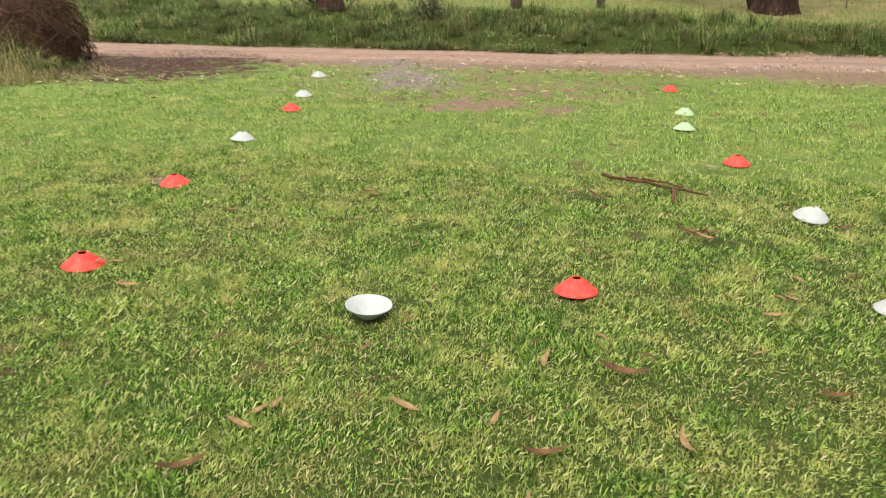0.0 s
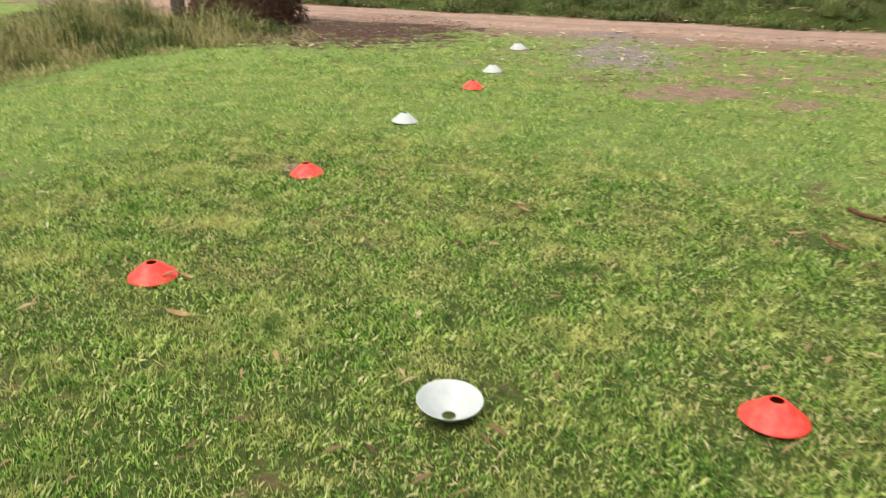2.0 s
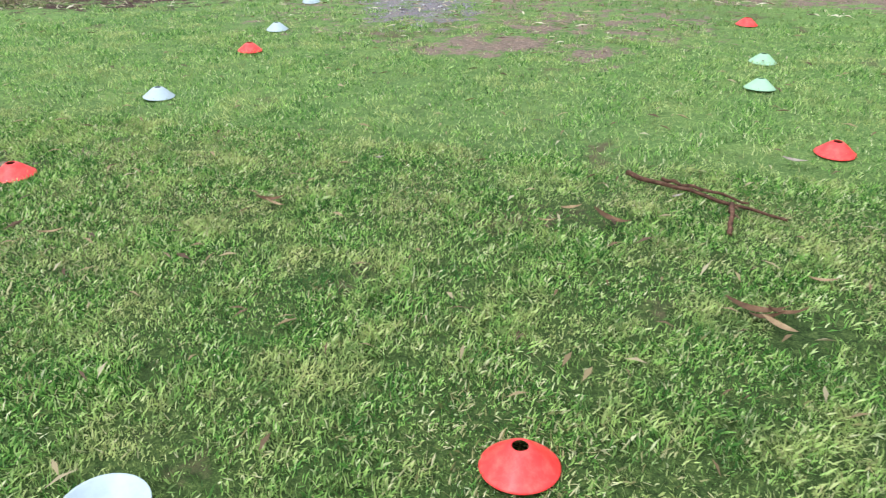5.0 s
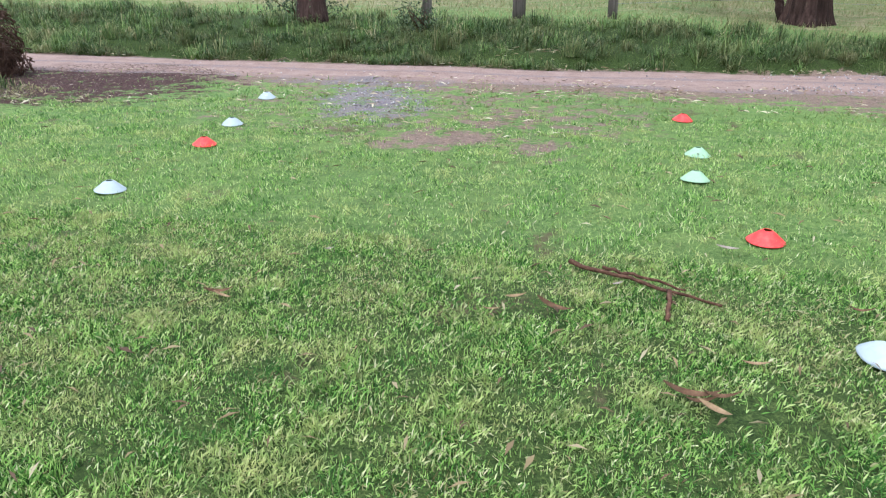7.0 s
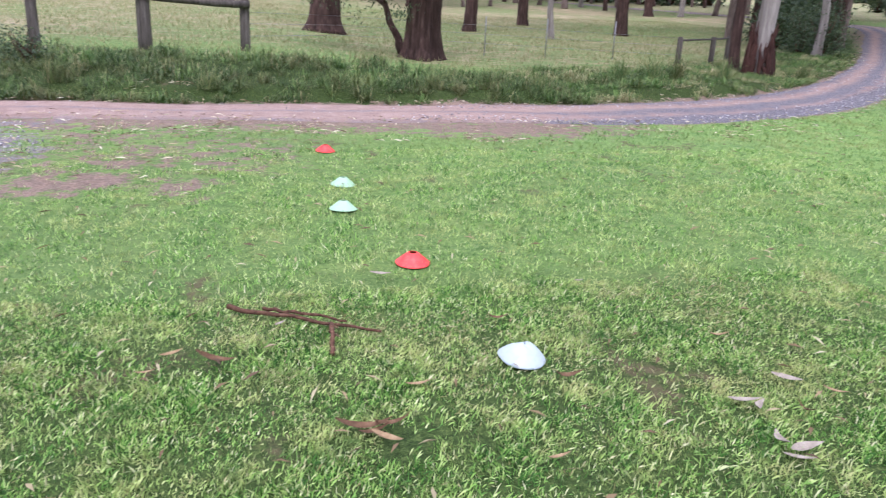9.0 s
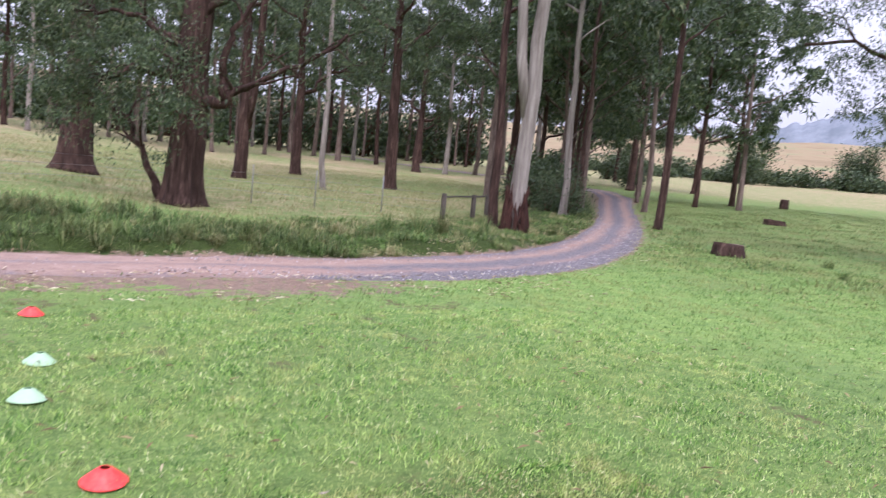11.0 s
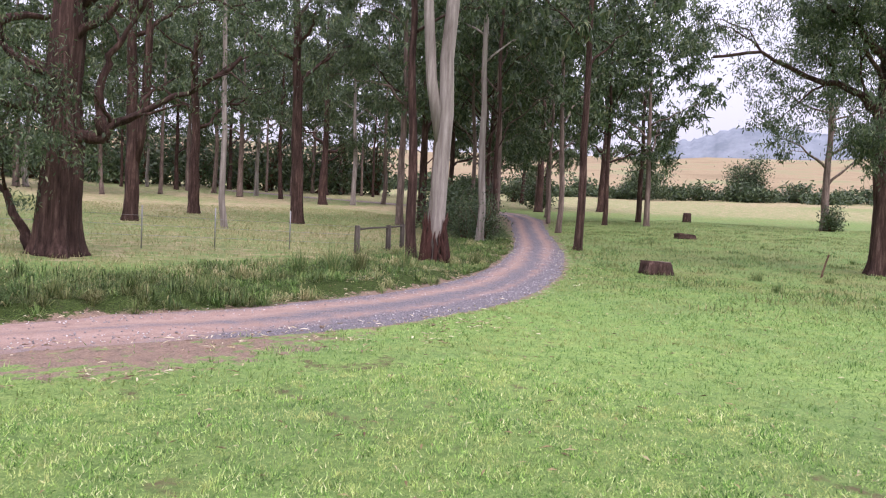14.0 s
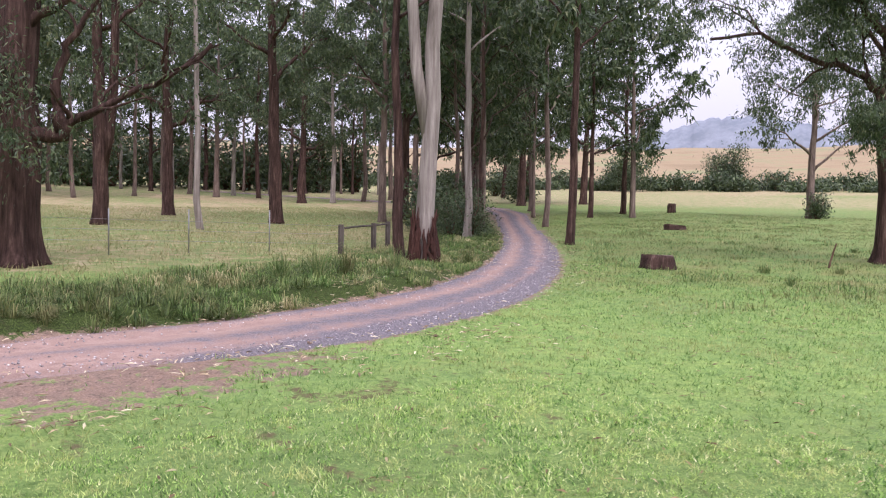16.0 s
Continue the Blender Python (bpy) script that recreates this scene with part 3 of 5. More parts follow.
def eucalypt(x, y, tall, r0, crown_base, spread, seed, bark, leaf_n, leaf_len, label, limbs=(), lean=(0.0, 0.0), fork=None, slim=0.24, name="eucalyptus_tree", clump=0.9, skirt=None, nlimb=9):
    rng = np.random.default_rng(seed)
    tree = thing(name, x, y, gz(x, y) - 0.05, label, "tree")
    top = np.array([lean[0] * tall, lean[1] * tall, tall])
    n = 16
    t = np.linspace(0, 1, n)
    pts = bend_line((0, 0, 0), top, n, tall * 0.0028, rng)
    radii = r0 * (1 - 0.86 * t ** 0.9)
    stout = r0 > 0.38 and tall < 18
    dense_t = np.concatenate([[0, 0.008, 0.018, 0.03, 0.045], t[1:]])
    P = np.stack([np.interp(dense_t, t, pts[:, k]) for k in range(3)], 1)
    R = np.interp(dense_t, t, radii) * (1 + (0.42 if r0 > 0.38 else 0.25) * np.exp(-dense_t * tall / 0.28))
    stems = [(P, R)]
    if fork:
        zf, off = fork
        k = np.array([np.interp(zf / tall, t, pts[:, c]) for c in range(3)])
        q = bend_line(k, k + np.array([off[0], off[1], tall - zf]), 10, 0.03, rng)
        q[:, :2] += np.array(off) / np.hypot(*off) * (0.34 * (1 - np.exp(-np.linspace(0, tall - zf, 10) / 1.3)))[:, None]
        stems.append((q, np.interp(zf / tall, t, radii) * np.linspace(0.8, 0.2, 10)))
    part("trunk", tubes("trunk", stems, bark, 36 if stout else 14, 0.03 if stout else 0.06, rng, 0.21 if stout else 0.0), tree)
    ends = []
    lines = []
    for ln in limbs:
        q = np.asarray(ln[0], float)
        tt = np.linspace(0, 1, len(q))
        fine = np.linspace(0, 1, 14)
        q = np.stack([np.interp(fine, tt, q[:, k]) for k in range(3)], 1)
        q[1:-1] += np.random.default_rng(seed + 5).standard_normal((12, 3)) * 0.05
        lines.append((q, ln[2] + (ln[1] - ln[2]) * (1 - fine) ** 1.7, ln[3] if len(ln) > 3 else 1.0))
    for k in range(nlimb):
        f = crown_base / tall + (0.96 - crown_base / tall) * (k + rng.uniform(0, 0.8)) / nlimb
        a = k * 2.4 + rng.uniform(-0.5, 0.5)
        s = np.array([np.interp(f, t, pts[:, c]) for c in range(3)])
        ln = spread * (1.05 - 0.55 * f) * rng.uniform(0.75, 1.2)
        e = s + np.array([math.cos(a) * ln, math.sin(a) * ln, ln * rng.uniform(0.35, 1.0)])
        lines.append((bend_line(s, e, 9, ln * 0.035, rng, ln * 0.06), np.interp(f, t, radii) * np.linspace(0.55, 0.1, 9), 1.0))
    for q, r, w in lines:
        twigs = [(q, r)]
        m = len(q)
        for j in range(5):
            i = int(m * rng.uniform(0.35, 0.98))
            i = min(i, m - 1)
            ln = np.linalg.norm(q[-1] - q[0]) * rng.uniform(0.25, 0.5)
            v = rng.standard_normal(3) + (q[-1] - q[0]) / (np.linalg.norm(q[-1] - q[0]) + 1e-6) * 1.2
            v[2] = v[2] * 0.7 + 0.1
            v /= np.linalg.norm(v)
            tw = bend_line(q[i], q[i] + v * ln, 6, ln * 0.05, rng, ln * 0.08)
            twigs.append((tw, np.linspace(max(r[i] * 0.55, 0.012), 0.006, 6)))
            ends += [(tw[-1], w), (tw[3], w * 0.6)]
        ends.append((q[-1], w))
        part("limb", tubes("limb", twigs, bark, 8 if r0 > 0.38 and tall < 18 else 4, 0.05, rng), tree)
    C = np.array([e for e, _ in ends])
    wt = np.array([w for _, w in ends]) * rng.uniform(0.5, 1.5, len(ends))
    pick = rng.choice(len(C), leaf_n, p=wt / wt.sum())
    size = clump * spread / 4.0 * rng.uniform(0.5, 1.25, len(C))
    G = rng.standard_normal((leaf_n, 3)) * 0.5
    sub = rng.standard_normal((len(C), 7, 3)) * 0.55
    G = G * 0.34 + sub[pick, rng.integers(0, 7, leaf_n)]
    G[:, 2] *= 0.75
    Lp = C[pick] + G * size[pick][:, None]
    Lp = Lp[Lp[:, 2] > 0.5]
    part("crown", leaves_mesh("crown", Lp, leaf_len, leaf_len * slim, M_LEAF, rng), tree, "drooping grey-green gum leaves")
    if skirt:
        rs, hs = skirt
        strips = []
        for k in range(38):
            a = rng.uniform(0, 2 * math.pi)
            rr = rs * rng.uniform(0.98, 1.2)
            h1 = hs * rng.uniform(0.55, 1.25)
            q = np.array([[math.cos(a) * rr * (1.25 - 0.35 * f), math.sin(a) * rr * (1.25 - 0.35 * f), f * h1] for f in np.linspace(0, 1, 6)])
            q[1:, :2] += rng.standard_normal((5, 2)) * 0.02
            q[-1, :2] *= rng.uniform(0.95, 1.35)
            strips.append((q, np.array([0.07, 0.065, 0.06, 0.05, 0.035, 0.01]) * rng.uniform(0.7, 1.2)))
        part("bark_skirt", tubes("bark_skirt", strips, M_PEEL, 6, 0.25, rng), tree, "peeling red-brown bark round the foot")
    return tree


def shrub(x, y, w, tall, seed, label, leaf_n=1800, leaf_len=0.14, name="shrub", material=None):
    rng = np.random.default_rng(seed)
    ob = thing(name, x, y, gz(x, y) - 0.03, label, "shrub")
    stems, tips = [], []
    for k in range(11):
        a, r = rng.uniform(0, 6.28), rng.uniform(0.1, 0.5) * w
        e = np.array([math.cos(a) * r, math.sin(a) * r, tall * rng.uniform(0.45, 0.95)])
        stems.append((bend_line((rng.normal(0, 0.05 * w), rng.normal(0, 0.05 * w), 0), e, 6, 0.03 * tall, rng), np.linspace(0.02, 0.006, 6) * max(1, tall)))
        tips += [e, e * np.array([0.8, 0.8, 0.6]), e * np.array([1.0, 1.0, 0.35])]
    part("stem", tubes("stem", stems, M_TWIG, 5), ob)
    C = np.array(tips)
    pick = rng.integers(0, len(C), leaf_n)
    P = C[pick] + rng.standard_normal((leaf_n, 3)) * np.array([0.16 * w, 0.16 * w, 0.13 * tall])
    P = P[P[:, 2] > 0.03]
    part("foliage", leaves_mesh("foliage", P, leaf_len, leaf_len * 0.45, material or M_SHRUB, rng, 0.1), ob)
    return ob


# ---- cones ----
def cone_mesh(name, material):
    """A thin shell: a rim, a slightly hollow flank and a round hole at the top."""
    prof = [(0.100, 0.0), (0.101, 0.0025), (0.097, 0.006), (0.085, 0.0165), (0.068, 0.031), (0.050, 0.0465), (0.036, 0.0575), (0.0265, 0.0635), (0.0215, 0.0645),
            (0.0205, 0.0625), (0.0255, 0.0602), (0.035, 0.0545), (0.049, 0.0438), (0.067, 0.0283), (0.084, 0.0138), (0.0955, 0.004)]
    sides, m = 40, len(prof)
    a = np.linspace(0, 2 * np.pi, sides, endpoint=False)
    V = np.array([[(r * math.cos(t), r * math.sin(t), z) for r, z in prof] for t in a]).reshape(-1, 3)
    i, j = np.meshgrid(np.arange(sides), np.arange(m), indexing="ij")
    i, j = i.ravel(), j.ravel()
    i2, j2 = (i + 1) % sides, (j + 1) % m
    F = np.stack([i * m + j, i2 * m + j, i2 * m + j2, i * m + j2], 1)
    return smooth_mesh(mesh_np(name, V, F, material))


def dented_cone_mesh(name, material):
    """A cone whose top has caved in: a shallow uneven dome with a turned rim."""
    prof = [(0.1, 0.0), (0.102, 0.003), (0.097, 0.009), (0.085, 0.022), (0.07, 0.036), (0.053, 0.05), (0.036, 0.06), (0.02, 0.0655), (0.004, 0.067)]
    sides, m = 40, len(prof)
    V, F = [], []
    for i in range(sides):
        t = i / sides * 2 * math.pi
        dent = 1 + 0.07 * math.sin(2 * t + 0.6) + 0.04 * math.sin(3 * t)
        V += [(r * math.cos(t) * (1 + 0.05 * math.sin(3 * t + 1)), r * math.sin(t), z * dent) for r, z in prof]
    for i in range(sides):
        k = (i + 1) % sides
        F += [(i * m + j, k * m + j, k * m + j + 1, i * m + j + 1) for j in range(m - 1)]
    return smooth_mesh(mesh_np(name, V, F, material))


CONE = {"dented": dented_cone_mesh("dented_disc_cone", M_WHITE), "red": cone_mesh("red_disc_cone", M_RED), "white": cone_mesh("white_disc_cone", M_WHITE), "pale": cone_mesh("pale_disc_cone", M_PALE)}


def disc_cone(kind, x, y, label, tilt=(0, 0, 0), lift=0.012):
    ob = new("disc_cone", CONE[kind])
    ob.matrix_basis = pose(x, y, gz(x, y) + lift, *tilt)
    return tagged(ob, label, "marker cone", group="disc cones on the lawn")


# ---- place: land ----
build_ground()
build_road()

# ---- place: cones on the lawn ----
RED_LABEL = "red plastic disc cone with a round top hole, on the lawn"
WHITE_LABEL = "white plastic disc cone standing on the lawn"
PALE_LABEL = "pale green-white plastic disc cone on the lawn"
for k, (cx, cy, label) in enumerate([(-1.63, 2.97, RED_LABEL), (-1.99, 4.44, RED_LABEL), (-2.31, 7.28, RED_LABEL), (0.76, 3.16, RED_LABEL), (1.87, 5.79, RED_LABEL), (1.68, 9.46, RED_LABEL)]):
    disc_cone("red", cx, cy, label, (3 * math.sin(k), 3 * math.cos(k * 2.1), 40 * k))
for k, (cx, cy, label) in enumerate([(-2.17, 5.85, WHITE_LABEL), (-2.53, 8.17, WHITE_LABEL), (-2.9, 9.68, WHITE_LABEL), (2.13, 3.22, WHITE_LABEL)]):
    disc_cone("white", cx, cy, label, (4 * math.sin(k), 3 * math.cos(k * 1.7), 30 * k))
disc_cone("dented", 2.08, 4.5, "dented white plastic disc cone with its top caved in", (3, 5, 0), 0.016)
disc_cone("white", -0.095, 2.735, "white plastic disc cone lying upside down like a bowl", (180, 3, 0), 0.066)
disc_cone("pale", 1.69, 7.85, PALE_LABEL, (2, 2, 0))
disc_cone("pale", 1.605, 7.02, PALE_LABEL, (-3, 1, 0))


# ---- place: trees ----
RED_TREE = "tall eucalyptus with rough red-brown bark in the paddock"
GREY_TREE = "slim grey-barked eucalyptus in the grassy paddock"
AVENUE = "tall brown-barked eucalyptus lining the farm track"
FAR_TREE = "distant tall gum tree at the paddock's far edge"


def local(right, up, depth=0.0):
    """A place beside a tree: metres to the north-east view's right, up and away."""
    return (0.793 * right + 0.609 * depth, -0.609 * right + 0.793 * depth, up)


eucalypt(5.05, 20.9, 17, 0.44, 4.0, 5.2, 11, M_REDBARK, 38000, 0.125, "massive old eucalyptus with red-brown bark and drooping foliage by the track",
         limbs=[([local(0.2, 2.45), local(0.9, 2.55), local(1.15, 2.8), local(1.95, 3.2), local(2.9, 3.65), local(3.75, 4.3)], 0.17, 0.04, 0.6),
                ([local(0.95, 2.6), local(0.8, 3.3), local(1.05, 4.2), local(1.4, 4.7), local(1.75, 5.6)], 0.14, 0.04, 1.6), ([local(0.3, 4.5), local(1.3, 5.4), local(2.6, 5.7), local(3.6, 5.2)], 0.1, 0.03, 2.4),
                ([local(-0.5, 0.1), local(-0.9, 1.0), local(-1.4, 1.9), local(-2.4, 2.7)], 0.12, 0.05, 0.5),
                ([local(-0.2, 3.0), local(-0.9, 3.2, -0.6), local(-1.6, 2.7, -1.0), local(-2.0, 2.0, -1.1)], 0.12, 0.03, 3.4), ([local(-0.2, 3.8), local(-1.2, 4.4, -0.4), local(-2.6, 4.3, -0.6)], 0.12, 0.03, 3.2),
                ([local(0.1, 3.6, -0.4), local(-0.2, 3.9, -1.0), local(0.2, 3.2, -1.2), local(0.4, 2.4, -1.2)], 0.08, 0.02, 2.4)], lean=(0.03, -0.02), clump=0.8)
eucalypt(14.2, 19.95, 21, 0.25, 9, 4.0, 12, M_GUM, 14000, 0.18, "pale smooth-barked gum with a forked trunk beside the track", fork=(3.1, (-0.7, 0.55)), lean=(0.03, -0.024), skirt=(0.27, 1.2), name="white_gum_tree", nlimb=7)
eucalypt(14.0, 20.75, 17, 0.145, 5.5, 3.2, 13, M_REDBARK, 13000, 0.18, "slim brown eucalyptus close behind the white gum", lean=(-0.02, 0.016))
eucalypt(24.85, 12.8, 15, 0.4, 4.6, 5.6, 14, M_REDBARK, 58000, 0.145, "broad dark-barked eucalyptus with a long overhanging limb",
         limbs=[([local(-0.1, 4.5), local(-1.0, 5.1), local(-2.3, 5.5), local(-3.8, 6.2), local(-5.2, 6.0)], 0.15, 0.04, 1.8),
                ([local(0, 5.2), local(-1.5, 6.4, -0.5), local(-2.8, 7.2, -0.8)], 0.08, 0.03, 2.6), ([local(0, 5.6), local(-0.6, 6.8, -0.5), local(-0.9, 7.8, -0.9)], 0.07, 0.03, 2.6), ([local(0, 3.2), local(-0.5, 4.2), local(-1.0, 5.6), local(-1.3, 7.0)], 0.09, 0.03, 1.4), ([local(-0.1, 3.4, -0.3), local(-0.9, 3.9, -0.9), local(-1.5, 3.4, -1.2)], 0.06, 0.02, 1.6)], clump=0.8)
# paddock left of the track
eucalypt(10.2, 35.2, 17, 0.3, 6.5, 4.2, 21, M_REDBARK, 15000, 0.24, RED_TREE, fork=(2.0, (0.35, -0.2)))
eucalypt(17.0, 47.4, 16, 0.36, 4.5, 5.0, 22, M_REDBARK, 13000, 0.28, "eucalyptus with low bare spreading limbs in the paddock")
eucalypt(13.8, 34.3, 21, 0.14, 12, 3.2, 23, M_GUM, 11000, 0.24, "slim pale gum with bare trunk in the paddock", lean=(-0.02, 0.0), name="white_gum_tree")
eucalypt(19.3, 38.6, 20, 0.36, 5.5, 4.6, 24, M_REDBARK, 20000, 0.24, RED_TREE, lean=(-0.025, 0.01))
eucalypt(37.7, 70.2, 19, 0.4, 4.0, 5.5, 25, M_REDBARK, 14000, 0.34, RED_TREE)
eucalypt(3.25, 28.6, 17, 0.48, 4.5, 5.0, 26, M_REDBARK, 14000, 0.2, "stout eucalyptus with red-brown bark in the paddock")
eucalypt(-5.0, 16.15, 14, 0.27, 5.0, 4.0, 27, M_REDBARK, 9000, 0.18, "grey-barked eucalyptus on the long-grass bank")
eucalypt(25.7, 38.7, 19, 0.23, 5.0, 4.2, 28, M_GREYBARK, 17000, 0.26, GREY_TREE)
eucalypt(28.5, 40.5, 18, 0.28, 4.0, 4.5, 29, M_REDBARK, 18000, 0.26, RED_TREE)
# both sides of the track
for k, (tx, ty, tr, tt, cb, bark, label) in enumerate([
        (21.6, 26.8, 0.16, 21, 6.5, M_GUM, "slim pale gum with rough foot beside the track"), (22.65, 22.4, 0.16, 20, 6.0, M_REDBARK, AVENUE), (31.5, 31.9, 0.16, 20, 5.0, M_GREYBARK, AVENUE),
        (43.8, 39.1, 0.19, 18, 4.0, M_REDBARK, AVENUE), (58.8, 61.0, 0.42, 24, 5.5, M_REDBARK, AVENUE), (27.5, 32.5, 0.17, 21, 5.0, M_GREYBARK, AVENUE),
        (31.5, 38.5, 0.2, 20, 4.5, M_REDBARK, AVENUE), (36.5, 43.0, 0.2, 22, 4.5, M_GREYBARK, AVENUE), (42.0, 49.5, 0.24, 22, 4.0, M_REDBARK, AVENUE),
        (50.0, 59.0, 0.26, 23, 4.0, M_GREYBARK, AVENUE), (60.0, 70.0, 0.3, 24, 4.0, M_REDBARK, AVENUE), (49.0, 50.0, 0.25, 22, 5.0, M_GREYBARK, AVENUE),
        (72.0, 73.0, 0.3, 22, 4.0, M_REDBARK, AVENUE), (70.0, 62.0, 0.42, 20, 4.5, M_REDBARK, AVENUE), (25.5, 30.5, 0.12, 17, 3.5, M_REDBARK, AVENUE), (29.0, 36.5, 0.14, 18, 3.0, M_GREYBARK, AVENUE), (34.0, 40.8, 0.13, 19, 3.0, M_REDBARK, AVENUE), (33.0, 43.5, 0.2, 20, 3.0, M_REDBARK, AVENUE), (39.0, 47.5, 0.16, 20, 3.0, M_GREYBARK, AVENUE), (45.5, 55.0, 0.2, 21, 3.0, M_REDBARK, AVENUE), (55.0, 64.5, 0.24, 22, 3.0, M_GREYBARK, AVENUE), (66.0, 78.5, 0.3, 23, 3.0, M_REDBARK, AVENUE), (80.0, 86.0, 0.3, 22, 3.0, M_REDBARK, AVENUE), (62.0, 64.5, 0.25, 22, 3.5, M_GREYBARK, AVENUE), (40.0, 41.0, 0.14, 19, 5.0, M_GREYBARK, AVENUE), (46.5, 37.5, 0.2, 18, 4.5, M_GREYBARK, AVENUE), (52.0, 42.5, 0.24, 19, 4.5, M_REDBARK, AVENUE)]):
    eucalypt(tx, ty, tt, tr, cb, 3.6 + 0.02 * tx, 40 + k, bark, 7000, 0.29 + 0.003 * tx, label, lean=(-0.02, 0.015) if k == 1 else (0.01 * math.sin(k * 2), 0.01 * math.cos(k * 3)), slim=0.34)
eucalypt(57.3, 29.9, 15, 0.3, 3.2, 4.6, 60, M_GREYBARK, 14000, 0.28, "open-branched eucalyptus standing alone in the paddock", slim=0.34, clump=1.0, nlimb=13)
# far edge of the paddock
rng_far = np.random.default_rng(77)
for k in range(46):
    a = radians(-4 + 42 * (k + rng_far.uniform(0, 0.7)) / 46)
    r = rng_far.uniform(72, 125)
    eucalypt(2 + math.sin(a) * r, 3 + math.cos(a) * r, rng_far.uniform(18, 27), rng_far.uniform(0.2, 0.36), rng_far.uniform(4, 9), rng_far.uniform(4.5, 6), 100 + k, (M_GREYBARK, M_GUM, M_GREYBARK, M_REDBARK)[k % 4], 3900, 0.6, FAR_TREE, slim=0.36, nlimb=8)


# ---- place: far bushes, hedges and hill ----
shrub(131.0, 103.0, 8.5, 7.5, 301, "round dark bush on the far paddock's edge", 7000, 0.55)
shrub(153.0, 93.0, 7.5, 8.5, 302, "round dark tree-like bush by the hedge", 7000, 0.55)
for k in range(34):
    a = radians(24 + 46 * k / 33)
    r = 172 + 6 * math.sin(k * 1.9)
    shrub(2 + math.sin(a) * r, 3 + math.cos(a) * r, 7.0, 3.0 + 1.2 * math.sin(k * 2.3), 320 + k, "dark hedge bush at the far end of the paddock", 850, 0.9, name="hedge_bush")
for k in range(36):
    a = radians(-14 + 46 * k / 35)
    r = 128 + 6 * math.sin(k * 1.7)
    shrub(2 + math.sin(a) * r, 3 + math.cos(a) * r, 8.5, 9.0 + 2.5 * math.sin(k * 2.9), 380 + k, "dark undergrowth along the paddock's far edge", 1100, 0.9, name="hedge_bush")


def hill(r, a0, a1, top, seed, label):
    rng = np.random.default_rng(seed)
    n = 260
    a = np.radians(np.linspace(a0, a1, n))
    t = np.linspace(0, 1, n)
    crest = top * (np.sin(np.pi * t) ** 0.6 * (0.72 + 0.28 * np.sin(t * 9 + seed))) + np.convolve(rng.standard_normal(n + 2), np.ones(3) / 3, "valid") * top * 0.018
    V = []
    for f, dr in ((0.0, 0), (0.45, 40), (0.8, 80), (1.0, 110), (0.6, 190)):
        V.append(np.stack([2 + np.sin(a) * (r + dr), 3 + np.cos(a) * (r + dr), 12 + f * crest + rng.standard_normal(n) * (0.5 if 0 < f else 0)], 1))
    i, j = np.meshgrid(np.arange(4), np.arange(n - 1), indexing="ij")
    i, j = i.ravel(), j.ravel()
    F = np.stack([i * n + j, i * n + j + 1, (i + 1) * n + j + 1, (i + 1) * n + j], 1)
    tagged(new("backdrop_hill", mesh_np("backdrop_hill", np.vstack(V), F[:, ::-1], M_HILL)), label, "hill", kind="structure")


hill(560, 34, 84, 76, 3, "misty wooded hill beyond the far fields, haze in its colour")
hill(700, -30, 48, 66, 5, "faint misty ridge far behind the trees, haze in its colour")


# ---- place: fences, stumps, fallen wood ----
def post(x, y, r, tall, label, name="fence_post", lean=(0, 0)):
    rng = np.random.default_rng(int(abs(x * 37 + y * 11)))
    z = gz(x, y)
    q = np.array([[lean[0] * f, lean[1] * f, f * tall - 0.12 * (1 - f)] for f in (0, 0.25, 0.5, 0.75, 0.96, 1.0)])
    ob = new(name, tubes(name, [(q, r * np.array([1.05, 1, 0.98, 0.97, 0.95, 0.86]))], M_WOOD, 12, 0.03, rng))
    ob.matrix_basis = pose(x, y, z)
    return tagged(ob, label, "fence post", group="fence posts")


def rail(a, b, r, label):
    rng = np.random.default_rng(int(abs(a[0] * 13 + b[1] * 7)))
    q = bend_line((0, 0, 0), np.array(b) - np.array(a), 9, 0.008, rng)
    ob = new("fence_rail", tubes("fence_rail", [(q, np.full(9, r))], M_WOOD, 10, 0.05, rng))
    ob.matrix_basis = pose(*a)
    return tagged(ob, label, "fence rail", group="fence rails")


POST = "weathered grey timber fence post in long grass"
LEFT_POSTS = [(-3.05, 17.7), (-1.14, 18.03), (0.78, 18.37)]
for (px, py), pr in zip(LEFT_POSTS, (0.1, 0.14, 0.1)):
    post(px, py, pr, 1.15, POST)
for (ax, ay), (bx, by) in zip(LEFT_POSTS[1:], LEFT_POSTS[2:]):
    rail((ax - 0.6, ay - 0.22, gz(ax, ay) + 1.0), (bx + 0.1, by - 0.1, gz(bx, by) + 0.93), 0.08, "dark weathered log rail on timber fence posts")
RIGHT_POSTS = [(13.0, 22.05), (15.15, 23.7), (16.3, 24.6)]
for (px, py) in RIGHT_POSTS:
    post(px, py, 0.085, 0.82, POST)
rail((12.95, 22.0, gz(13, 22) + 0.72), (16.35, 24.65, gz(16.3, 24.6) + 0.74), 0.03, "weathered timber rail joining short posts beside the track")


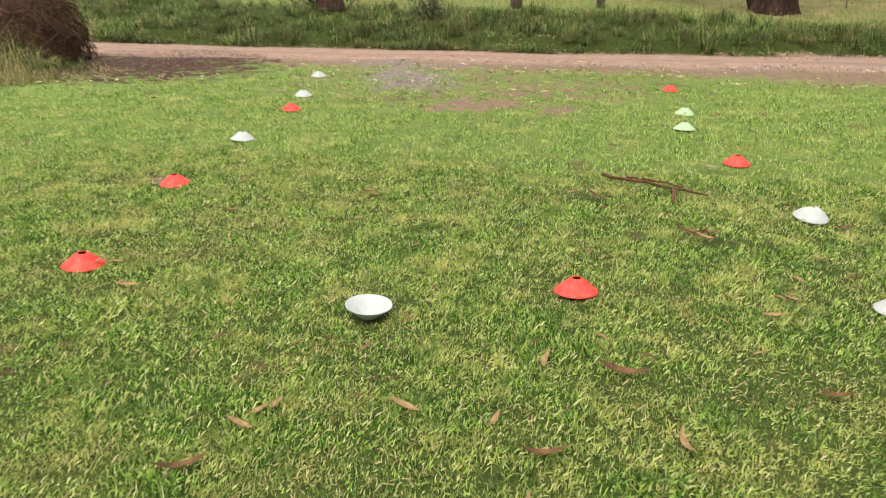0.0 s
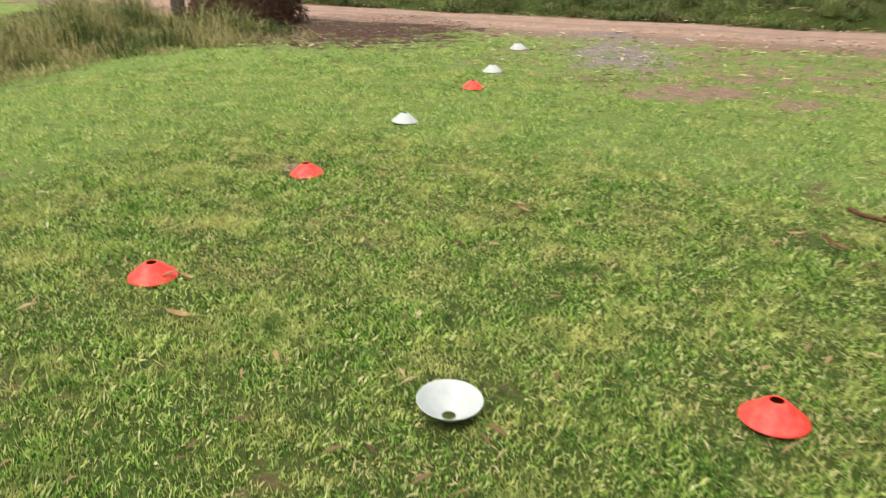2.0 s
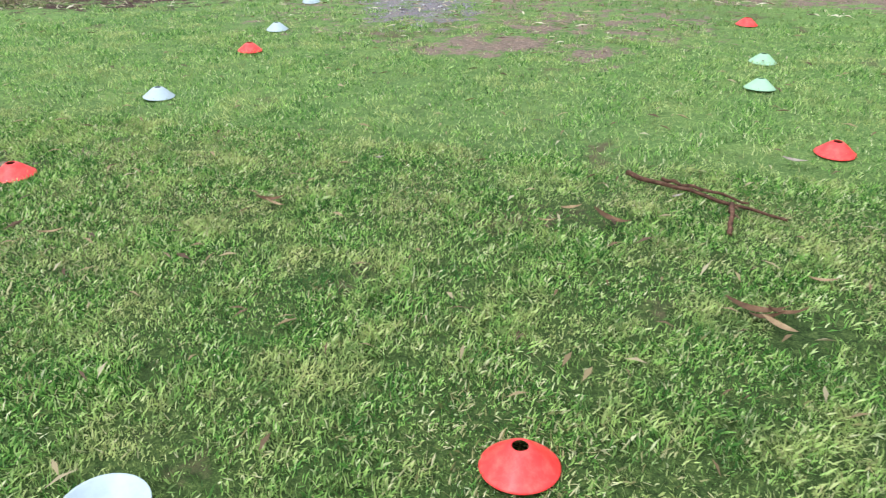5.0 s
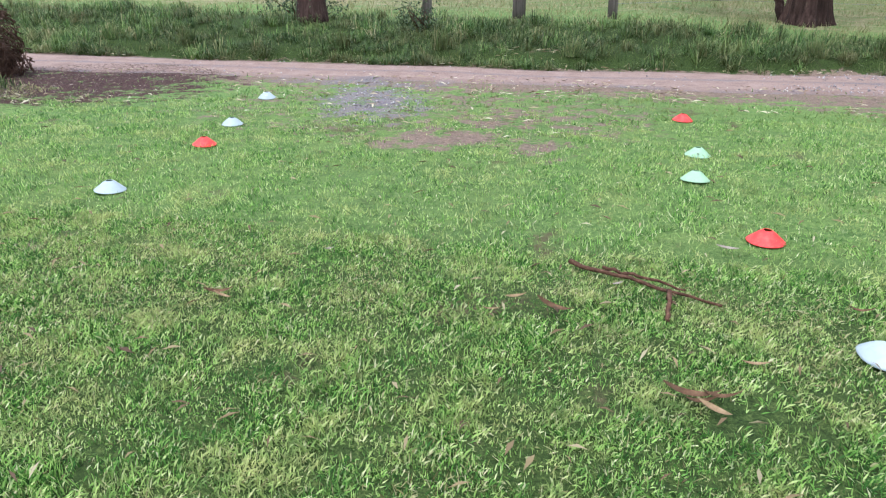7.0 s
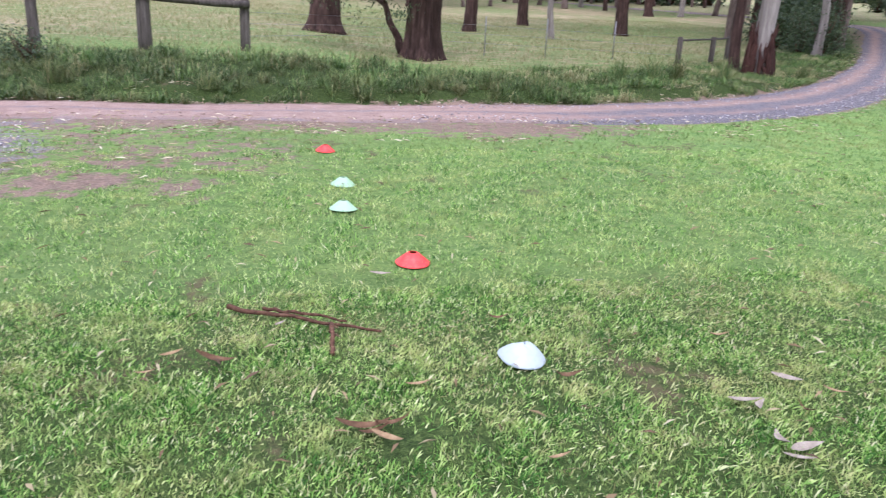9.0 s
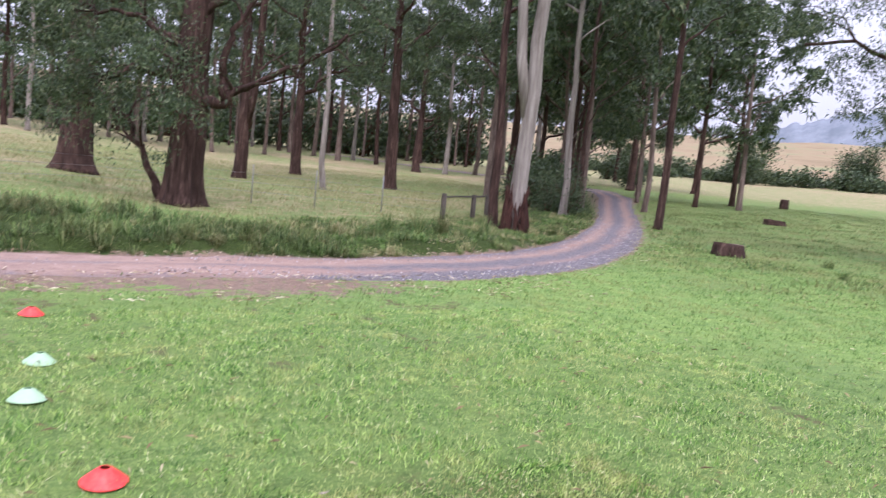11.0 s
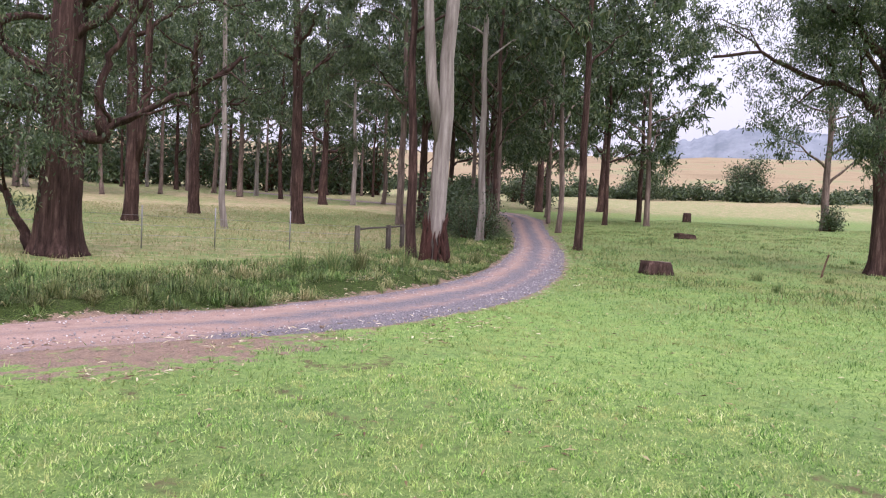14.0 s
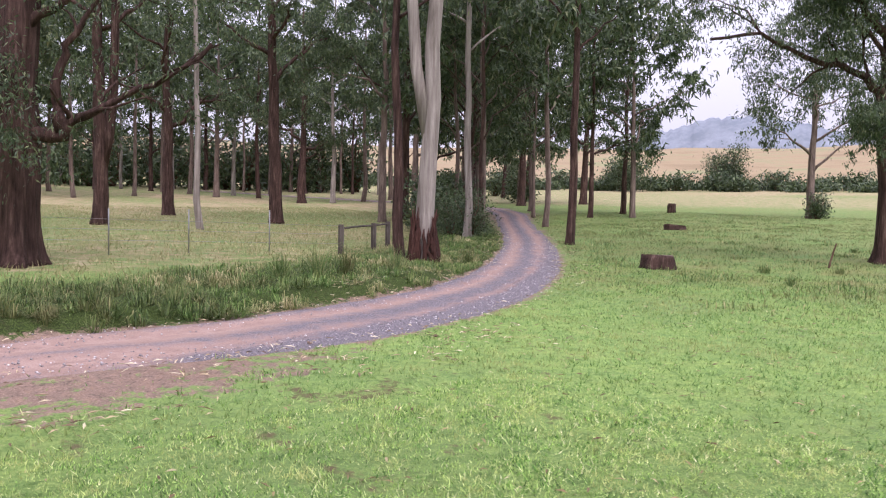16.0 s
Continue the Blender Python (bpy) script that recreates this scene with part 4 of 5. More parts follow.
def stump(x, y, r, tall, seed, label):
    rng = np.random.default_rng(seed)
    q = np.array([[0, 0, -0.1], [0, 0, tall * 0.3], [0, 0, tall * 0.7], [0.01, 0, tall]])
    ob = thing("tree_stump", x, y, gz(x, y), label, "stump")
    part("stump_body", tubes("stump_body", [(q, r * np.array([1.15, 1.02, 0.95, 0.92]))], M_REDBARK, 18, 0.13, rng), ob)
    part("cut_face", tubes("cut_face", [(np.array([[0.01, 0, tall - 0.01], [0.01, 0, tall + 0.008]]), np.array([r * 0.86, r * 0.85]))], M_GREYBARK, 18, 0.05, rng), ob, "weathered grey sawn face")


stump(18.3, 15.7, 0.42, 0.32, 1, "low sawn tree stump on the green paddock")
stump(58.0, 42.0, 0.34, 0.8, 2, "old weathered tree stump far across the paddock")
stump(35.6, 26.8, 0.5, 0.22, 3, "low rotten stump in rough paddock grass")


def stick(name, lines, label, x, y, category="stick", material=None, rot=0):
    rng = np.random.default_rng(int(x * 100) + 7)
    ob = thing(name, x, y, gz(x, y) + 0.012, label, category, rot=rot)
    for nm, pts, r in lines:
        q = np.asarray(pts, float)
        tt = np.linspace(0, 1, len(q))
        f = np.linspace(0, 1, 14)
        q = np.stack([np.interp(f, tt, q[:, k]) for k in range(3)], 1)
        q[1:-1] += rng.standard_normal((12, 3)) * 0.004
        part(nm, tubes(nm, [(q, np.interp(f, (0, 1), r))], material or M_STICK, 8, 0.12, rng), ob)
    return ob


stick("fallen_stick", [("main_branch", [(0, -0.03, 0.03), (0.06, -0.08, 0.025), (0.26, -0.18, 0.03), (0.45, -0.3, 0.03), (0.665, -0.39, 0.02)], (0.013, 0.006)),
                       ("second_strand", [(0.16, -0.09, 0.035), (0.34, -0.2, 0.045), (0.52, -0.3, 0.04)], (0.009, 0.005)),
                       ("side_branch", [(0.45, -0.3, 0.03), (0.445, -0.42, 0.035), (0.435, -0.58, 0.012)], (0.011, 0.01))],
      "red-brown fallen eucalyptus stick with a short side branch on the lawn", 0.875, 5.21)
stick("leaning_stick", [("shaft", [(0, 0, -0.05), (0.06, -0.05, 0.3), (0.12, -0.12, 0.62)], (0.03, 0.02))], "thin dead stick stuck upright in paddock grass", 22.0, 13.2, material=M_TWIG)


# ---- place: grass ----
rng_g = np.random.default_rng(5)


def lawn_points(n, x0, x1, y0, y1, grain=0.05):
    x, y = rng_g.uniform(x0, x1, n), rng_g.uniform(y0, y1, n)
    dirt, gravel, mulch, dry, d, sd = masks(x, y)
    bare = smooth(0.28, 0.55, np.maximum.reduce([dirt * 1.05, gravel * 1.1, mulch * 1.3]) + 0.7 * (vnoise(x, y, 0.3, 33) - 0.5) + 0.5 * (vnoise(x, y, 0.11, 34) - 0.5))
    thick = (0.12 + 1.5 * vnoise(x, y, grain, 3) ** 1.6 * (0.4 + 0.95 * vnoise(x, y, 0.4, 4)) + 0.25 * vnoise(x, y, 2.2, 5)) * (1 - 0.75 * smooth(0.78, 0.95, vnoise(x, y, 0.36, 31)))
    ok = (np.hypot(x + 0.095, y - 2.735) > 0.085) & (rng_g.uniform(0, 1, n) > bare * 0.97) & (d > -0.05) & (sd < 0) & (rng_g.uniform(0, 1, n) < thick)
    return x[ok], y[ok]


def turf_mesh(name, x, y, length, width, lean, material, rng, lift=0.0):
    """Short bent blades: each a narrow crescent that leans over."""
    n = len(x)
    a = rng.uniform(0, 2 * np.pi, n)
    b = a + np.pi / 2 + rng.normal(0, 0.7, n)
    L = length * rng.uniform(0.5, 1.35, n)
    k = np.clip(rng.normal(lean, 0.42, n), 0.05, 1.45)
    base = np.stack([x, y, height(x, y) - 0.004 + lift], 1)
    side = np.stack([np.cos(b), np.sin(b), np.zeros(n)], 1) * (width * rng.uniform(0.7, 1.3, n) / 2)[:, None]
    out = np.stack([np.cos(a) * np.sin(k), np.sin(a) * np.sin(k), np.cos(k)], 1) * L[:, None]
    mid = base + out * np.array([0.42, 0.42, 0.68]) + side * 1.1
    V = np.stack([base - side, base + side, mid, base + out], 1).reshape(-1, 3)
    return mesh_np(name, V, np.arange(4 * n).reshape(n, 4), material)


def stuff(name, me, label, category):
    return tagged(new(name, me), label, category, kind="stuff")


x, y = lawn_points(640000, -3.3, 4.3, 1.3, 5.4)
stuff("lawn_grass", turf_mesh("lawn_grass", x, y, 0.016 + 0.03 * vnoise(x, y, 0.2, 8), 0.0038, 0.75, M_LAWN, rng_g), "short mown green lawn grass with dry straw patches", "grass")
x, y = lawn_points(90000, -3.3, 4.3, 1.3, 5.4)
straw = rng_g.uniform(0, 1, len(x)) < 0.25 + smooth(0.45, 0.7, vnoise(x, y, 0.35, 9))
x, y = x[straw], y[straw]
stuff("straw_thatch", turf_mesh("straw_thatch", x, y, 0.03, 0.004, 1.2, M_STRAW, rng_g, 0.01), "dry straw-coloured clippings lying in the lawn", "grass")
x, y = lawn_points(540000, -6.0, 7.5, 2.0, 9.6, 0.08)
ring = (x < -3.3) | (x > 4.3) | (y > 5.4)
x, y = x[ring], y[ring]
stuff("lawn_grass", blades_mesh("lawn_grass", x, y, 0.02 + 0.035 * vnoise(x, y, 0.25, 8), 0.0075, 0.85, M_LAWN, rng_g), "short green lawn grass between the cones", "grass")
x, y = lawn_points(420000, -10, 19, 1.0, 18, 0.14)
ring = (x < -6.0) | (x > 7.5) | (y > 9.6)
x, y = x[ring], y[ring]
stuff("lawn_grass", blades_mesh("lawn_grass", x, y, 0.03 + 0.045 * vnoise(x, y, 0.3, 8), 0.013, 0.8, M_LUSH_FAR, rng_g), "short green lawn grass running up to the track", "grass")


def bank_points(n, d0, d1, x0, x1, y0, y1, side):
    x, y = rng_g.uniform(x0, x1, n), rng_g.uniform(y0, y1, n)
    d, sd = road_side(x, y)
    ok = (sd == side) & (d > d0 + 0.25 * vnoise(x, y, 0.5, 1)) & (d < d1 + 1.2 * vnoise(x, y, 1.5, 2)) & (x < 40)
    ok &= rng_g.uniform(0, 1, n) < 0.25 + vnoise(x, y, 0.45, 6)
    return x[ok], y[ok]


def tufts_mesh(name, cx, cy, tall, count, material, rng):
    """Drooping tufts: long bent blades that fall outward round each centre."""
    m = len(cx)
    g = np.repeat(np.arange(m), count)
    n = len(g)
    a = rng.uniform(0, 2 * np.pi, n)
    r = np.abs(rng.normal(0, 0.05, n))
    bx, by = cx[g] + np.cos(a) * r, cy[g] + np.sin(a) * r
    L = tall[g] * rng.uniform(0.6, 1.25, n)
    k = np.clip(rng.normal(0.9, 0.4, n), 0.05, 1.4)
    base = np.stack([bx, by, height(bx, by) - 0.01], 1)
    side = np.stack([-np.sin(a), np.cos(a), np.zeros(n)], 1) * (0.004 + 0.008 * tall[g] * rng.uniform(0.5, 1.3, n))[:, None]
    out = np.stack([np.cos(a) * np.sin(k), np.sin(a) * np.sin(k), np.cos(k)], 1) * L[:, None]
    mid = base + out * np.array([0.4, 0.4, 0.8])
    tip = base + out * np.array([1.3, 1.3, 0.42])
    V = np.stack([base - side, base + side, mid + side * 0.8, mid - side * 0.8, tip], 1).reshape(-1, 3)
    o = (np.arange(n) * 5)[:, None]
    F = np.concatenate([o + np.array([[0, 1, 2]]), o + np.array([[0, 2, 3]]), o + np.array([[3, 2, 4]])], 0)
    return mesh_np(name, V, F, material)


x, y = bank_points(11000, 0.02, 2.8, -14, 24, 12.8, 28, 1)
fx, fy = bank_points(16000, 0.0, -0.55, -12, 16, 12.8, 19, 1)
x, y = np.append(x, fx), np.append(y, fy)
tuft_tall = (0.13 + 0.24 * vnoise(x, y, 0.55, 61) ** 1.4) * (1 - 0.3 * smooth(6, 12, x))
kind = vnoise(x, y, 0.9, 62) + rng_g.normal(0, 0.12, len(x)) + 0.34 * smooth(3, 8, x) - 0.12
for pick, blade, label in ((kind < 0.5, M_LONG, "drooping dark green grass tufts on the bank"), ((kind >= 0.5) & (kind < 0.86), M_FRESH, "fresh green grass tufts on the bank"), (kind >= 0.86, M_DRY, "drooping straw-brown grass tufts on the bank")):
    stuff("bank_tufts", tufts_mesh("bank_tufts", x[pick], y[pick], tuft_tall[pick], 32, blade, rng_g), label, "grass")
x, y = bank_points(130000, 0.0, 3.6, -16, 24, 12, 30, 1)
tall_by = (0.06 + 0.12 * vnoise(x, y, 0.7, 11) ** 1.5 + 0.06 * vnoise(x, y, 0.2, 12)) * (1 - 0.2 * smooth(1, 5, x)) * (0.55 + 0.45 * smooth(0, 0.7, road_side(x, y)[0]))
lighter = vnoise(x, y, 1.1, 21) + rng_g.normal(0, 0.2, len(x)) + 0.5 * smooth(2, 7, x) > 0.9
for pick, blade, label in ((~lighter, M_LONG, "long uncut dark green grass on the bank beside the track"), (lighter, M_FRESH, "lighter fresh grass on the bank beside the track")):
    stuff("bank_grass", blades_mesh("bank_grass", x[pick], y[pick], tall_by[pick], 0.011, 1.05, blade, rng_g, True), label, "grass")
x, y = bank_points(200000, 3.2, 40, -16, 34, 16, 60, 1)
stuff("paddock_grass", blades_mesh("paddock_grass", x, y, 0.06 + 0.14 * vnoise(x, y, 1.2, 13), 0.02, 0.8, M_DRY, rng_g), "dry yellow-green paddock grass", "grass")
x, y = rng_g.uniform(9, 60, 260000), rng_g.uniform(3, 45, 260000)
d, sd = road_side(x, y)
rr = np.hypot(x - 2, y - 3)
ok = (sd < 0) & (d > 0.3) & (rr > 13) & (rng_g.uniform(0, 1, len(x)) < smooth(12, 17, rr) * (0.2 + vnoise(x, y, 1.3, 14)))
x, y = x[ok], y[ok]
stuff("paddock_grass", blades_mesh("paddock_grass", x, y, 0.05 + 0.14 * vnoise(x, y, 0.9, 15) ** 2, 0.022, 0.8, M_PADDOCK, rng_g), "rough green paddock grass with weeds", "grass")
# long grass under the side fence
x, y = rng_g.uniform(-12, -5.4, 42000), rng_g.uniform(2.5, 9.8, 42000)
ok = (x < -6.75 + 0.9 * smooth(7.4, 9.0, y) + 0.5 * vnoise(x, y, 0.5, 16)) & (np.hypot(x + 7.9, y - 10.4) > 0.9)
x, y = x[ok], y[ok]
verge_tall = (0.1 + 0.8 * vnoise(x, y, 0.7, 17) ** 2) * smooth(-12.5, -9, x) * smooth(-5.9, -7.6, x) + 0.05
dead = vnoise(x, y, 0.5, 19) + rng_g.normal(0, 0.15, len(x)) > 0.42
stuff("verge_grass", blades_mesh("verge_grass", x[~dead], y[~dead], verge_tall[~dead], 0.013, 0.8, M_LONG, rng_g, True), "long tangled green grass under the wire fence", "grass")
stuff("verge_grass", blades_mesh("verge_grass", x[dead], y[dead], verge_tall[dead], 0.013, 0.95, M_DRY, rng_g, True), "dead straw-coloured long grass under the wire fence", "grass")


# ---- place: tussocks ----
def tussock(x, y, tall, n, seed, label, material):
    rng = np.random.default_rng(seed)
    px, py = rng.normal(0, 0.07, n), rng.normal(0, 0.07, n)
    ob = new("grass_tussock", blades_mesh("grass_tussock", px, py, tall, 0.009, 0.72, material, rng, True, np.zeros(n)))
    ob.matrix_basis = pose(x, y, gz(x, y))
    return tagged(ob, label, "grass tussock", group="tussocks on the bank")


TUFT = "arching tussock of long green grass on the bank"
for k, (tx, ty, tt) in enumerate([(-1.9, 14.1, 0.55), (0.3, 13.95, 0.5), (-6.5, 14.0, 0.55), (3.9, 14.4, 0.5), (-3.6, 14.0, 0.5), (6.0, 14.75, 0.45), (4.9, 14.5, 0.5), (9.2, 16.6, 0.75), (9.9, 16.8, 0.7), (8.6, 16.9, 0.6), (7.4, 15.6, 0.4), (11.5, 17.4, 0.5), (14.9, 19.0, 0.45),
                                  (-8.2, 14.2, 0.55), (2.2, 14.1, 0.4)]):
    tussock(tx, ty, tt * (0.72 if tx < 8 else 1.0), 170, 500 + k, TUFT, (M_LONG, M_PADDOCK)[k % 2])
for k, (tx, ty) in enumerate([(21.0, 12.5), (17.6, 12.0), (19.5, 13.6), (28.0, 15.0), (33.0, 21.0), (18.6, 9.4), (30.5, 25.0), (40.0, 26.0)]):
    tussock(tx, ty, 0.22 + 0.06 * math.sin(k), 120, 530 + k, "small weed tussock in the green paddock", M_PADDOCK)


# ---- place: side fence, brush pile, wires ----
def wire(points, label, r=0.004):
    q = np.asarray(points, float)
    ob = new("fence_wire", tubes("fence_wire", [(q, np.full(len(q), r))], M_WIRE, 5))
    return tagged(ob, label, "fence wire", group="fence wires")


post(-9.97, 7.41, 0.16, 1.9, "thick weathered timber strainer post beside long grass")
post(-9.0, 10.0, 0.11, 1.5, "pale weathered timber post beside the brush pile")
for k in range(6):
    z = 0.25 + 0.2 * k
    wire([(-9.97, 7.41, z), (-9.6, 8.4, z - 0.01), (-9.3, 9.2, z - 0.01), (-9.0, 10.0, z)], "thin wire strained between timber posts")
FENCE = [(0.78, 18.37), (3.2, 22.3), (8.0, 22.5), (13.0, 22.05)]
for k in range(4):
    z = 0.3 + 0.25 * k
    wire([(ax, ay, gz(ax, ay) + min(z, 0.78)) for ax, ay in FENCE], "thin wire of the paddock fence")
for (sx, sy) in [(5.6, 22.4), (7.2, 22.5), (9.0, 22.45), (11.0, 22.25)]:
    q = np.array([[0, 0, -0.1], [0, 0, 0.5], [0, 0, 1.05]])
    ob = new("steel_picket", tubes("steel_picket", [(q, np.full(3, 0.016))], M_WIRE, 6))
    ob.matrix_basis = pose(sx, sy, gz(sx, sy))
    tagged(ob, "thin steel picket carrying the paddock fence wires", "fence post", group="steel pickets")


def brush_pile(x, y, rad, tall, seed):
    rng = np.random.default_rng(seed)
    ob = thing("brush_pile", x, y, gz(x, y), "round heap of dark dead twigs and branches beside the mulch", "brush pile")
    core = []
    for k in range(9):
        f = k / 8
        core.append([0.02 * math.sin(k), 0.02 * math.cos(k), f * tall * 0.74])
    prof = rad * 0.72 * np.sqrt(np.clip(1 - (np.linspace(0, 1, 9) * 0.97) ** 2.4, 0.02, 1))
    part("brush_core", tubes("brush_core", [(np.array(core), prof)], M_TWIG, 22, 0.06, rng), ob, "dense dark packed brush")
    for g in range(6):
        tw = []
        for k in range(230):
            a, e = rng.uniform(0, 6.28), np.arccos(rng.uniform(0, 1))
            s = np.array([math.cos(a) * math.sin(e) * rad, math.sin(a) * math.sin(e) * rad, math.cos(e) * tall]) * rng.uniform(0.82, 1.03)
            v = np.cross(s, rng.standard_normal(3))
            v = v / (np.linalg.norm(v) + 1e-6) * rng.uniform(0.15, 0.5) - s * 0.1
            q = bend_line(s - v * 0.5, s + v * 0.5, 5, 0.02, rng, 0.04)
            q[:, 2] = np.maximum(q[:, 2], 0.01)
            tw.append((q, np.linspace(0.009, 0.003, 5)))
        tagged(part("twig_tangle", tubes("twig_tangle", tw, M_TWIG, 4), ob), kind="stuff")


brush_pile(-7.95, 10.45, 0.9, 1.25, 9)
shrub(21.9, 27.0, 1.5, 1.9, 601, "dark leafy shrub at the foot of the pale gum", 3500, 0.1)
shrub(22.3, 28.6, 1.6, 1.6, 602, "dark leafy shrub beside the farm track", 3000, 0.1)
for k, (sx, sy) in enumerate([(24.6, 30.2), (26.5, 32.0), (29.0, 34.0), (32.0, 38.0), (36.0, 42.5), (41.0, 48.0), (47.0, 55.0), (54.0, 63.0), (62.0, 73.0), (72.0, 84.0), (84.0, 92.0), (92.0, 98.0), (78.0, 80.0), (66.0, 68.0)]):
    shrub(sx - 1.3 * (k < 10), sy + 1.5 * (k < 10), 1.9 + 0.025 * sx, 1.6 + 0.03 * sx, 620 + k, "dark understorey shrub along the tree-lined track", 1400, 0.15 + 0.004 * sx)
shrub(57.0, 29.2, 1.8, 1.9, 603, "low leafy regrowth at the foot of the lone tree", 1500, 0.2)
shrub(-5.6, 16.9, 1.6, 0.7, 605, "low dark weeds under the bank tree", 1500, 0.07)
shrub(-2.6, 15.6, 1.0, 0.5, 606, "low dark broadleaf weeds on the bank", 900, 0.06)


# ---- place: fallen leaves ----
def litter(name, x, y, length, label, material=None):
    clear = np.hypot(x + 0.095, y - 2.735) > 0.2
    x, y = x[clear], y[clear]
    n = len(x)
    a, roll = rng_g.uniform(0, 6.28, n), rng_g.uniform(-0.5, 0.5, n)
    L = length * rng_g.uniform(0.5, 1.3, n)
    D = np.stack([np.cos(a), np.sin(a), rng_g.uniform(-0.15, 0.25, n)], 1)
    W = np.stack([-np.sin(a), np.cos(a), roll], 1)
    P = np.stack([x, y, height(x, y) + 0.032], 1)
    w = (L * rng_g.uniform(0.12, 0.22, n))[:, None]
    L = L[:, None]
    mid = P + D * L * 0.5 + np.array([0, 0, 0.008])
    V = np.stack([P, mid + W * w * 0.5, P + D * L, mid - W * w * 0.5], 1).reshape(-1, 3)
    stuff(name, mesh_np(name, V, np.arange(4 * n).reshape(n, 4), material or M_FALLEN), label, "leaf litter")


x, y = rng_g.uniform(-7, 14, 3600), rng_g.uniform(0.8, 12, 3600)
litter("leaf_litter", x, y, 0.075, "scattered brown fallen gum leaves on the lawn")
n = 60000
x, y = rng_g.uniform(-9, 26, n), rng_g.uniform(8, 29, n)
d, sd = road_side(x, y)
chance = rng_g.uniform(0, 1, n)
clot = vnoise(x, y, 0.5, 41)
ok = (d > -0.12) & (d < 0.2 + 1.0 * smooth(5, 11, x) * clot) & (chance < 0.2 + 0.6 * clot)
ok |= (sd < 0) & (d > 0.1) & (d < 2.0) & (x > -1) & (x < 10) & (chance < 0.85 * smooth(0.4, 0.75, clot))
ok |= (blob(x, y, -5.6, 8.75, 1.9, 0.35, 22) > 0.45)
ok |= (blob(x, y, -1.0, 10.0, 2.8, 2.2) > 0.5) & (chance < 0.55 * clot)
ok |= (blob(x, y, -0.3, 14.05, 0.6, 0.5) > 0.5)
litter("leaf_litter", x[ok], y[ok], 0.1, "pale dead leaves and bark along the track's edge", M_BLEACHED)
x, y = rng_g.uniform(-9, -3.5, 14000), rng_g.uniform(8, 12.6, 14000)
ok = (blob(x, y, -6.0, 10.45, 1.75, 1.75, -18) > 0.45) & (np.hypot(x + 7.95, y - 10.45) > 0.95)
litter("bark_chips", x[ok], y[ok], 0.055, "dark bark chips and dead leaves of the mulch heap", M_CHIPS)
# rank weeds in clumps over the green paddock
cx, cy = rng_g.uniform(12, 48, 260), rng_g.uniform(4, 34, 260)
pick = rng_g.integers(0, 260, 20000)
x, y = cx[pick] + rng_g.normal(0, 0.35, 20000), cy[pick] + rng_g.normal(0, 0.25, 20000)
d, sd = road_side(x, y)
ok = (sd < 0) & (d > 0.8) & (np.hypot(x - 2, y - 3) > 14)
x, y = x[ok], y[ok]
stuff("paddock_weeds", blades_mesh("paddock_weeds", x, y, 0.08 + 0.1 * vnoise(x, y, 0.8, 43), 0.02, 0.85, M_PADDOCK, rng_g, True), "clumps of rank weeds in the green paddock", "weeds")


def leaf_mesh(name, length, width, curl, material):
    """A curved gum leaf with a midrib fold and a stalk end."""
    n = 9
    V, F = [], []
    for i in range(n):
        f = i / (n - 1)
        w = width * math.sin(math.pi * min(1, f * 0.96 + 0.04)) ** 0.8 * (1 - 0.35 * f)
        cx, cy, cz = (f - 0.5) * length, 0.12 * length * math.sin(f * 2.6), curl * length * (f - 0.5) ** 2 * 2 + 0.004
        V += [(cx, cy - w / 2, cz + w * 0.22), (cx, cy, cz), (cx, cy + w / 2, cz + w * 0.3)]
    for i in range(n - 1):
        a = 3 * i
        F += [(a, a + 3, a + 4, a + 1), (a + 1, a + 4, a + 5, a + 2)]
    return smooth_mesh(mesh_np(name, V, F, material))


M_BROWNLEAF = bark_material("brown_dead_leaf", (0.06, 0.035, 0.02), (0.15, 0.083, 0.046), (0.26, 0.165, 0.095), 30, 0.3, (1, 1, 1))
M_TANLEAF = bark_material("tan_dead_leaf", (0.17, 0.105, 0.055), (0.32, 0.22, 0.12), (0.46, 0.35, 0.21), 30, 0.3, (1, 1, 1))
M_PALELEAF = bark_material("pale_dead_leaf", (0.2, 0.16, 0.12), (0.34, 0.29, 0.23), (0.46, 0.41, 0.34), 30, 0.3, (1, 1, 1))
LEAF = {"b": (leaf_mesh("brown_leaf", 0.15, 0.035, 0.5, M_BROWNLEAF), "curled dark brown fallen gum leaf on the lawn"),
        "t": (leaf_mesh("tan_leaf", 0.12, 0.03, 0.35, M_TANLEAF), "dry tan fallen gum leaf on the lawn"),
        "p": (leaf_mesh("pale_leaf", 0.1, 0.03, 0.3, M_PALELEAF), "bleached pale fallen leaf on the lawn")}
